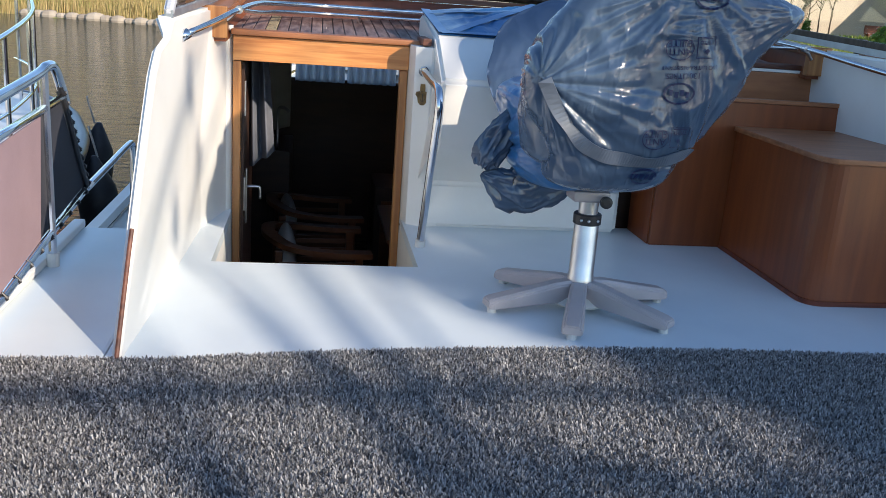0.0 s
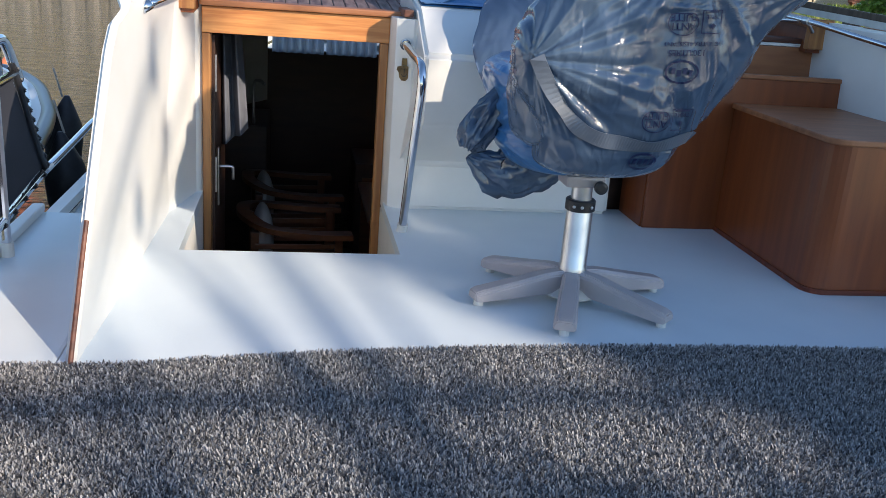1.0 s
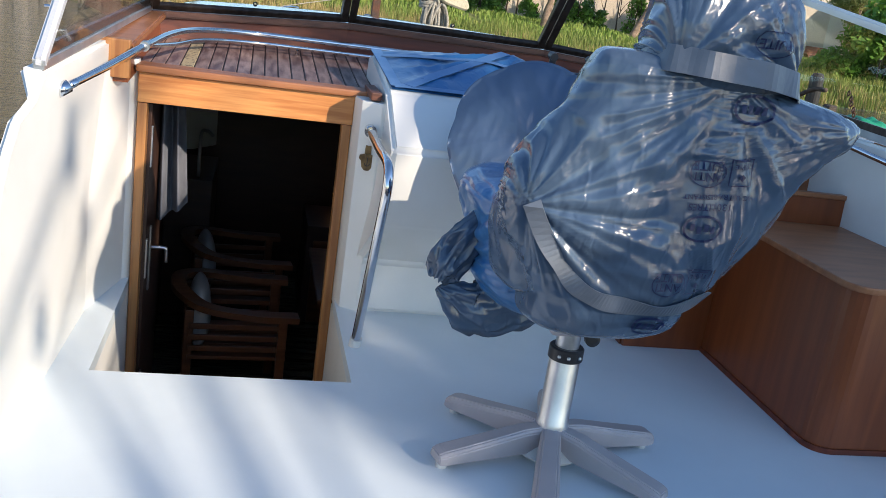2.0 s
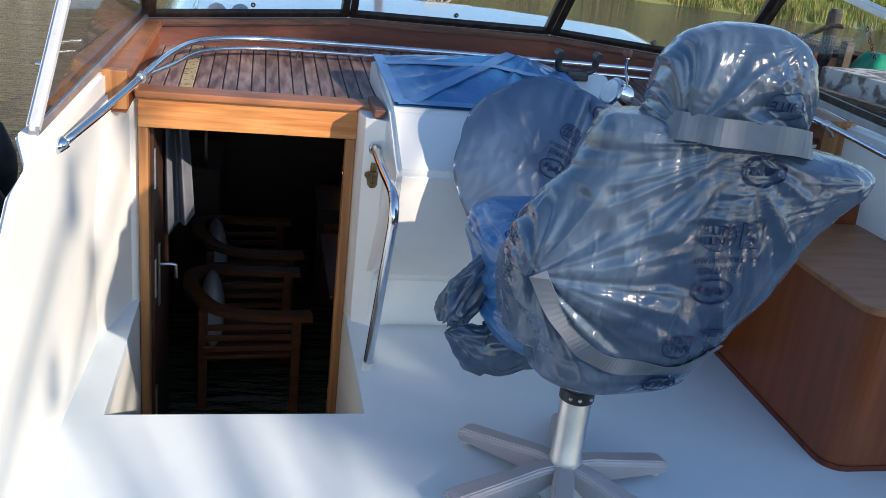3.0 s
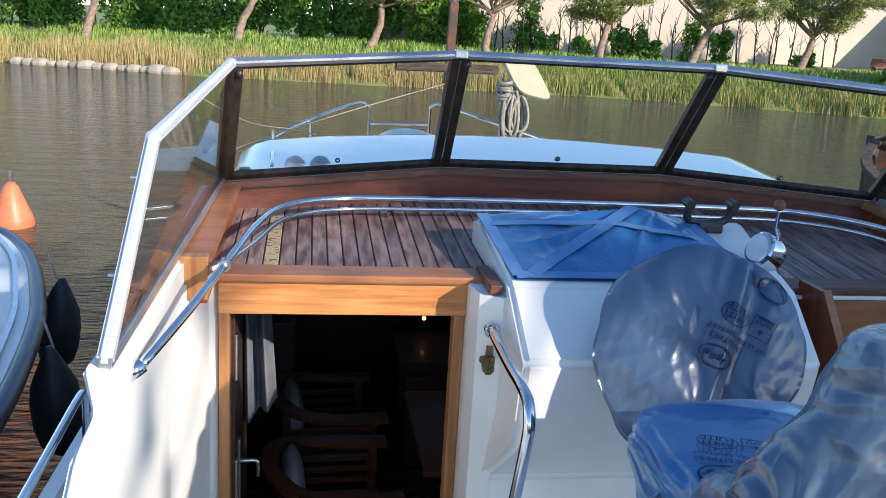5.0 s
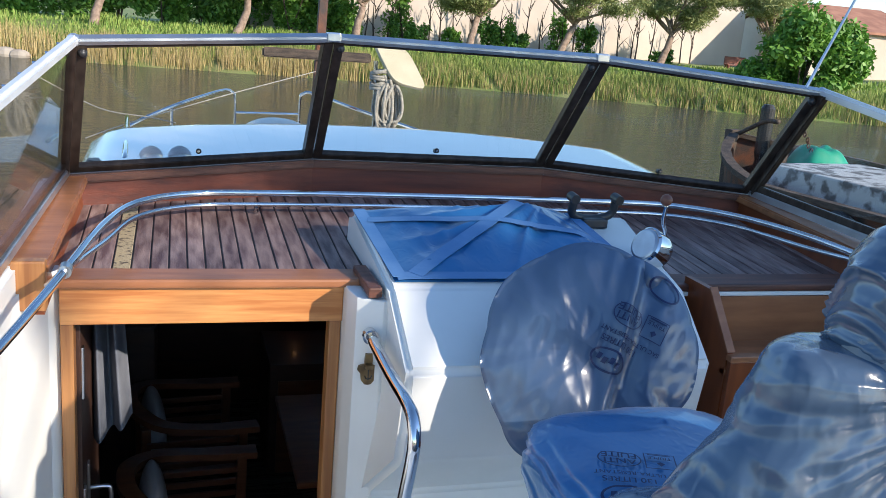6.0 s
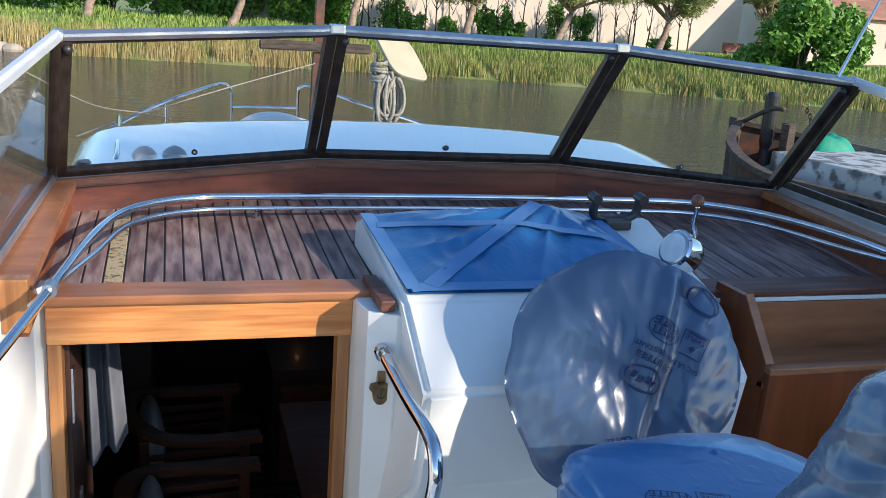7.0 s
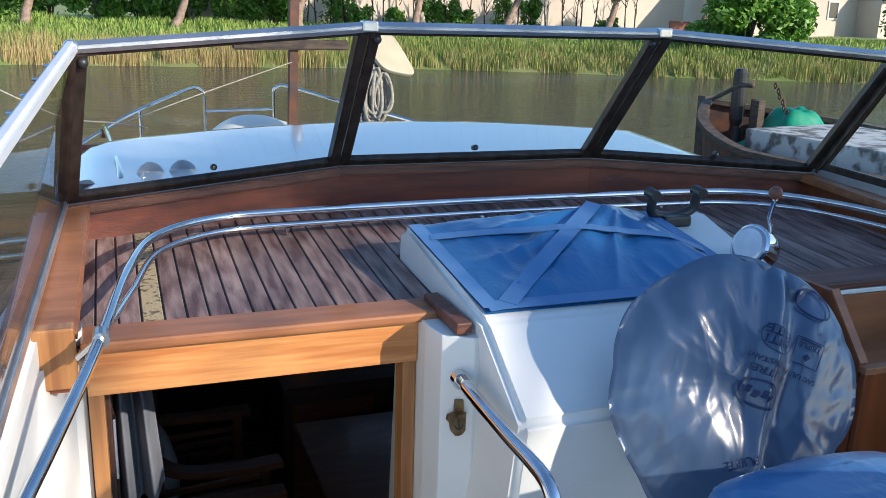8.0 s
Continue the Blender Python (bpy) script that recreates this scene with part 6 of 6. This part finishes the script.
def leaves(n, blobs, size, seed, flat=0.3, hollow=0.35, slim=0.5):
    """Leaf quads scattered through ellipsoid clumps: blobs of (centre, radii)."""
    r = np.random.default_rng(seed)
    vol = np.array([b[1][0] * b[1][1] * b[1][2] for b in blobs]) ** 0.75
    pick = r.choice(len(blobs), n, p=vol / vol.sum())
    c = np.array([b[0] for b in blobs])[pick]
    rad = np.array([b[1] for b in blobs])[pick]
    d = r.normal(size=(n, 3))
    d /= np.linalg.norm(d, axis=1)[:, None]
    rr = (hollow + (1 - hollow) * r.uniform(0, 1, n)) ** 0.7
    p = c + d * rad * (rr * r.uniform(0.8, 1.12, n))[:, None]
    nrm = d * 0.6 + r.normal(size=(n, 3)) * 0.8 + np.array([0, 0, flat])
    nrm /= np.linalg.norm(nrm, axis=1)[:, None]
    t = np.cross(nrm, r.normal(size=(n, 3)))
    t /= np.linalg.norm(t, axis=1)[:, None] + 1e-9
    b = np.cross(nrm, t)
    s = size * r.uniform(0.6, 1.35, n)[:, None]
    v = np.concatenate([p - t * s, p - b * s * slim, p + t * s, p + b * s * slim], 0)
    i = np.arange(n)
    return v.tolist(), np.stack([i, i + n, i + 2 * n, i + 3 * n], 1).tolist()


def limb(bm, a, b, r0, r1, bend, seed, steps=7):
    rnd = random.Random(seed)
    a, b = Vector(a), Vector(b)
    off = Vector((rnd.uniform(-1, 1), rnd.uniform(-1, 1), rnd.uniform(-0.3, 0.3))) * bend
    pts = [a.lerp(b, t / steps) + off * math.sin(math.pi * t / steps) + Vector((rnd.uniform(-1, 1), rnd.uniform(-1, 1), 0)) * bend * 0.12 for t in range(steps + 1)]
    tube(pts, r0, 8, bm, True, r1 / r0)
    return pts


def pine(x, y, height, lean, seed, spread=2.6, trunk=0.24, green="needles", sparse=1.0, label=""):
    """An umbrella pine: a leaning trunk, spreading limbs, and flat uneven clumps of needles."""
    rnd = random.Random(seed)
    z0 = 0.4
    t = empty("pine_tree", label or "umbrella pine with a pale leaning trunk on the far bank", "tree", "bank pines", at=(x, y, z0))
    bm = bmesh.new()
    fork = Vector((lean, 0.2, height * 0.31))
    limb(bm, (0, 0, -0.3), fork, trunk, trunk * 0.7, 0.25, seed, 9)
    blobs = []
    for k in range(10):
        a = k * 2.4 + rnd.uniform(-0.4, 0.4)
        rad = spread * rnd.uniform(0.35, 1.0)
        end = Vector((fork.x + rad * math.cos(a), fork.y + rad * 0.8 * math.sin(a), height * rnd.uniform(0.40, 0.93)))
        mid = fork + Vector((0, 0, height * 0.08 * rnd.random()))
        pts = limb(bm, mid, end, trunk * 0.38, 0.03, 0.3, seed * 31 + k)
        for j in range(4):
            q = pts[rnd.randint(3, 7)] + Vector((rnd.uniform(-0.7, 0.7), rnd.uniform(-0.7, 0.7), rnd.uniform(-0.2, 0.6)))
            limb(bm, pts[rnd.randint(3, 6)], q, 0.03, 0.008, 0.12, seed * 77 + k * 5 + j, 4)
            blobs.append((tuple(q), (rnd.uniform(0.6, 1.1), rnd.uniform(0.6, 1.1), rnd.uniform(0.32, 0.55))))
        blobs.append((tuple(end), (rnd.uniform(0.6, 1.0), rnd.uniform(0.6, 1.0), rnd.uniform(0.3, 0.55))))
    part("trunk", bm, "bark", t, "pale reddish bark", smooth=True)
    v, f = leaves(int(24000 * sparse), blobs, 0.12, seed, 0.2, 0.0, 0.22)
    from_lists("crown", v, f, green, t)
    return t


for x, y, h, lean, sd, sp in ((-3.9, 49.5, 7.4, 1.0, 1, 2.6), (2.7, 49.5, 6.8, 0.8, 2, 2.6), (9.0, 49.0, 6.2, 0.3, 3, 3.3), (15.0, 48.5, 6.0, 0.4, 4, 3.6), (19.8, 48.0, 6.0, 1.0, 5, 3.7),
                              (26.0, 48.0, 5.9, 0.9, 6, 3.7), (31.6, 47.5, 6.2, 1.4, 7, 3.9), (-11.5, 50.5, 7.4, 0.8, 8, 2.6)):
    pine(x, y, h, lean, sd, sp)


def shrub(name, x, y, z, w, d, h, n, seed, green, label, size=0.13, stems=4):
    rnd = random.Random(seed)
    s = empty(name, label, "shrub", name.replace("_", " "), at=(x, y, z))
    bm = bmesh.new()
    blobs = []
    for k in range(stems):
        end = Vector((rnd.uniform(-w, w) * 0.6, rnd.uniform(-d, d) * 0.6, h * rnd.uniform(0.5, 0.85)))
        limb(bm, (rnd.uniform(-0.2, 0.2), 0, -0.2), end, 0.06, 0.015, 0.2, seed * 9 + k, 5)
    for k in range(13):
        blobs.append(((rnd.uniform(-w, w) * 0.62, rnd.uniform(-d, d) * 0.5, h * rnd.uniform(0.08, 0.78)), (w * rnd.uniform(0.25, 0.5), d * rnd.uniform(0.3, 0.5), h * rnd.uniform(0.14, 0.26))))
    part("trunk", bm, "bark_dark", s)
    v, f = leaves(n, blobs, size, seed, 0.3, 0.3)
    from_lists("foliage", v, f, green, s)
    return s


k = 0
for x in np.arange(-26, 8.5, 2.3):
    k += 1
    shrub("hedge_shrub", float(x), 54.5 + (k % 3) * 0.5, 0.4, 1.9, 1.3, 4.6 + (k % 4) * 0.5, 4200, 100 + k, "leaf" if k % 3 else "leaf_bright", "dense green hedge shrub behind the bank pines", 0.16)
for x, h, sd in ((9.5, 2.6, 1), (11.8, 3.4, 2), (13.4, 1.5, 3), (17.6, 3.6, 4), (18.6, 2.4, 5), (24.0, 2.3, 6), (22.2, 2.9, 7), (29.6, 1.2, 8), (12.6, 4.2, 9), (19.8, 1.4, 10), (15.6, 1.3, 11)):
    shrub("wall_shrub", x, 53.5, 0.4, 0.9, 0.7, h, 900, 300 + sd, "leaf_bright" if sd % 2 else "leaf", "young green shrub in front of the plaster wall", 0.13, 3)
# thin bare saplings against the wall
for k in range(26):
    rnd = random.Random(500 + k)
    x = 8.5 + k * 0.95 + rnd.uniform(-0.4, 0.4)
    sp = empty("sapling", "thin bare sapling against the pale wall", "sapling", "bare saplings", at=(x, 54.6 + rnd.uniform(-0.6, 0.6), 0.4))
    bm = bmesh.new()
    hh = rnd.uniform(2.2, 4.4)
    limb(bm, (0, 0, -0.2), (rnd.uniform(-0.3, 0.3), 0, hh), 0.06, 0.015, 0.12, k)
    for j in range(6):
        z = hh * rnd.uniform(0.3, 0.85)
        limb(bm, (0, 0, z), (rnd.uniform(-0.8, 0.8), rnd.uniform(-0.3, 0.3), z + rnd.uniform(0.5, 1.2)), 0.03, 0.008, 0.1, k * 13 + j, 4)
    part("stem", bm, "bark_dark", sp)

# the bright bushy tree that leans over the water
shrub("bank_tree", 29.6, 40.0, -0.6, 3.5, 2.6, 4.7, 12000, 900, "leaf_bright", "bright broad-leaved tree leaning over the water", 0.17, 7)
shrub("bank_tree", 44.0, 41.0, 0.0, 3.5, 3.0, 6.5, 6000, 901, "leaf", "dark green tree beside the pale house", 0.18, 7)
shrub("bank_bush", 17.2, 41.6, -0.9, 0.7, 0.5, 0.75, 700, 902, "leaf", "low dark bush at the water's edge", 0.07, 3)

# long plaster wall and the house
wall = empty("garden_wall", "long sunlit pale plaster wall behind the trees", "wall")
part("wall_face", bbox(3.0, 37.5, 57.0, 57.5, 0.2, 5.6, 0.05), "plaster", wall)
part("coping", bbox(2.9, 37.6, 56.9, 57.6, 5.6, 5.75, 0.03), "stone", wall)
houseb = empty("house", "pale plastered house with a low clay-tiled roof", "house")
part("wall", bbox(38.5, 47.0, 51.0, 60.0, 0.2, 3.4, 0.02), "plaster", houseb)
part("gable", slab([(38.5, 51.0, 3.4), (38.5, 60.0, 3.4), (38.5, 55.5, 5.0)], 0.3, 0, (1, 0, 0)), "plaster", houseb)
part("wall", bbox(47.0, 62.0, 49.0, 58.0, 0.2, 3.0, 0.02), "plaster", houseb)
for z0, x0_, x1_, y0_, y1_, ym in ((3.4, 38.3, 47.2, 50.6, 60.4, 55.5), (3.0, 47.0, 62.2, 48.6, 58.4, 53.5)):
    part("roof", slab([(x0_, y0_, z0), (x1_, y0_, z0), (x1_, ym, z0 + 1.7), (x0_, ym, z0 + 1.7)], 0.15, 0, (0, 0, 1)), "roof", houseb, "clay tile roof slope")
    part("roof", slab([(x0_, y1_, z0), (x1_, y1_, z0), (x1_, ym, z0 + 1.7), (x0_, ym, z0 + 1.7)], 0.15, 0, (0, 0, 1)), "roof", houseb, "clay tile roof slope")
part("chimney", bbox(39.5, 40.1, 55.0, 55.6, 4.6, 5.7, 0.02), "plaster", houseb)
for x, z in ((41.0, 1.7), (44.5, 1.7), (50.0, 1.5), (54.0, 1.5)):
    w = part("window", bbox(x, x + 0.9, (50.93 if x < 47 else 48.93), (51.0 if x < 47 else 49.0), z, z + 1.2, 0.01), "whiteplastic", houseb, "white window frame")
    part("pane", bbox(x + 0.1, x + 0.8, (50.92 if x < 47 else 48.92), (50.93 if x < 47 else 48.93), z + 0.1, z + 1.1), "dark_glass", w)
crate = empty("garden_bench", "small reddish wooden bench by the wall", "bench")
part("seat", bbox(30.4, 31.8, 47.6, 48.0, 0.85, 0.92, 0.01), "mahogany", crate)
part("back", bbox(30.4, 31.8, 48.0, 48.05, 0.9, 1.35, 0.01), "mahogany", crate)
for x in (30.5, 31.7):
    part("leg", bbox(x - 0.04, x + 0.04, 47.6, 48.0, 0.3, 0.85, 0.005), "mahogany", crate)
# pale stones on the shore
for k in range(14):
    rnd = random.Random(40 + k)
    x = -13.5 + k * 0.55
    st = link("shore_stone", ball((x, bank_y(x) - 0.1, -0.95), 0.35 * rnd.uniform(0.6, 1.3), None, (1.3, 0.7, 0.7), 8, 6), "stone")
    tagged(st, "pale weathered stone at the water's edge", "stone", "shore stones")

# ---------------------------------------------------------------- unseen trees added astern to starboard, to shade the cockpit
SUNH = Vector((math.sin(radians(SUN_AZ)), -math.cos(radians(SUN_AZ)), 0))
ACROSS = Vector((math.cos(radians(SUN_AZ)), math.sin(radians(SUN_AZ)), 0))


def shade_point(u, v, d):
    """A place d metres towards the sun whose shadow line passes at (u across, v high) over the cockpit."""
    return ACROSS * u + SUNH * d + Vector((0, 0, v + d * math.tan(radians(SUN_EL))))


quay = empty("quay_tree", "unseen leafy tree added astern to shade the cockpit", "tree", at=(0, 0, 0))
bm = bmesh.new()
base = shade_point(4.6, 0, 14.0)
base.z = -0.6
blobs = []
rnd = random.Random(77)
# crown clumps set one by one where shade is wanted aboard
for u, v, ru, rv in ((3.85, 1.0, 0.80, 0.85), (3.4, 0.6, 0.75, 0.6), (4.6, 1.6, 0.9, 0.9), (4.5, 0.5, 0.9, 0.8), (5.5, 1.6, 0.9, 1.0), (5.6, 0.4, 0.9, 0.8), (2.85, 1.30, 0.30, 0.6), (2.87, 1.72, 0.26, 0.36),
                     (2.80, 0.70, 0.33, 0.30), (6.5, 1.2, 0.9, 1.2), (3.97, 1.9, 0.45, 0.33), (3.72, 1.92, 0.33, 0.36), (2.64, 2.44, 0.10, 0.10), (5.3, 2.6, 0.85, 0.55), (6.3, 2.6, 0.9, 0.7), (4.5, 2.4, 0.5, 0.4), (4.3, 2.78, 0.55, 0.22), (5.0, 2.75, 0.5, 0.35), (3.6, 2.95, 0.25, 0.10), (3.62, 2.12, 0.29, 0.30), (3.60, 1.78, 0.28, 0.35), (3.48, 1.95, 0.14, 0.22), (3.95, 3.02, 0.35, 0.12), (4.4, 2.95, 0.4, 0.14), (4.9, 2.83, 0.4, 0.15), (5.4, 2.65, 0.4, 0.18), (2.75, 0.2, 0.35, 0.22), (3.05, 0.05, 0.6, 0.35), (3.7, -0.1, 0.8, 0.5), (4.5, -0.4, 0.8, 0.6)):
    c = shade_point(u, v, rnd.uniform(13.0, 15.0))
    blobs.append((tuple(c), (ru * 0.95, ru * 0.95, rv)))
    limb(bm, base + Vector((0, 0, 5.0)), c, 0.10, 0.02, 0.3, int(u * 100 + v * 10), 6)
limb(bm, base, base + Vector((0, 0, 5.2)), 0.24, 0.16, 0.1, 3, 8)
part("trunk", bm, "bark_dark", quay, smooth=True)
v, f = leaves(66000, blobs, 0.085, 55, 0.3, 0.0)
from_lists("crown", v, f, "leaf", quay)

# unseen sapling, added: broken light on the carpet, the coaming and the teak
twig = empty("quay_sapling", "unseen thin sapling with sparse leaves, added to break up the sunlight", "tree", at=(0, 0, 0))
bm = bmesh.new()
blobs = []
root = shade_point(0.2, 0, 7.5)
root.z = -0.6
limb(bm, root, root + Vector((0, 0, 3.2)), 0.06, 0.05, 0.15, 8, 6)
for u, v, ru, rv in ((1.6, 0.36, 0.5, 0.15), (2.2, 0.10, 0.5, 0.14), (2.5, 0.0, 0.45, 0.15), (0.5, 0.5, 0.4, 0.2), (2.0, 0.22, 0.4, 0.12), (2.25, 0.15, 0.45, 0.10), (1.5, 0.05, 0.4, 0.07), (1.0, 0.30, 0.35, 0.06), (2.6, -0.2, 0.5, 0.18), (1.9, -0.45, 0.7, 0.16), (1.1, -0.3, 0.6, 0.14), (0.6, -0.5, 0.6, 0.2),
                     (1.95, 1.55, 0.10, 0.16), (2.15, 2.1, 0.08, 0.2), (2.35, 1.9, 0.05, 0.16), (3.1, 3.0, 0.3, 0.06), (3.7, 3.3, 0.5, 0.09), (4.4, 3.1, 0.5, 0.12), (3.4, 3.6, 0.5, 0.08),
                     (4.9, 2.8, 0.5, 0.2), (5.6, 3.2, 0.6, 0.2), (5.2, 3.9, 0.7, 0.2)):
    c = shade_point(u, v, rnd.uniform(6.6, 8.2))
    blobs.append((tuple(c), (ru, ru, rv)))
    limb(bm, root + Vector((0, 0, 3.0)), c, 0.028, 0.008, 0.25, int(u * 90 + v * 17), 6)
# a bar and two stubs added to cast a rail-like shadow on the carpet
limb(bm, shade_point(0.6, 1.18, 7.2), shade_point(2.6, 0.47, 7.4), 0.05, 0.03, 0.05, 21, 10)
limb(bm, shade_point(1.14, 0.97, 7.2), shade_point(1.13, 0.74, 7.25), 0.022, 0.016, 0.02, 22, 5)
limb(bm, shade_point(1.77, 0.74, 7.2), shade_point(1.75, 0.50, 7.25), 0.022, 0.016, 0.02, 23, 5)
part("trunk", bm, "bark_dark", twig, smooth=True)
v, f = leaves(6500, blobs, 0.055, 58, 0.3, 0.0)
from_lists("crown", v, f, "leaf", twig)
tagged(link("transom", bbox(-0.90, 3.05, -2.0, -1.6, -1.2, -0.005, 0.02), "gelcoat"), "white transom closing the stern", "hull", kind="structure")
# stern rail behind the camera, whose shadow bars cross the carpet
stern = empty("stern_rail", "polished steel rail across the stern", "rail")
part("top_tube", cyl((-0.9, -1.45, 0.95), (3.0, -1.45, 0.95), 0.016, 10), "chrome", stern)
for x in (-0.9, 0.2, 1.3, 2.4, 3.0):
    part("stanchion", cyl((x, -1.45, 0.0), (x, -1.45, 0.95), 0.014, 10), "chrome", stern)
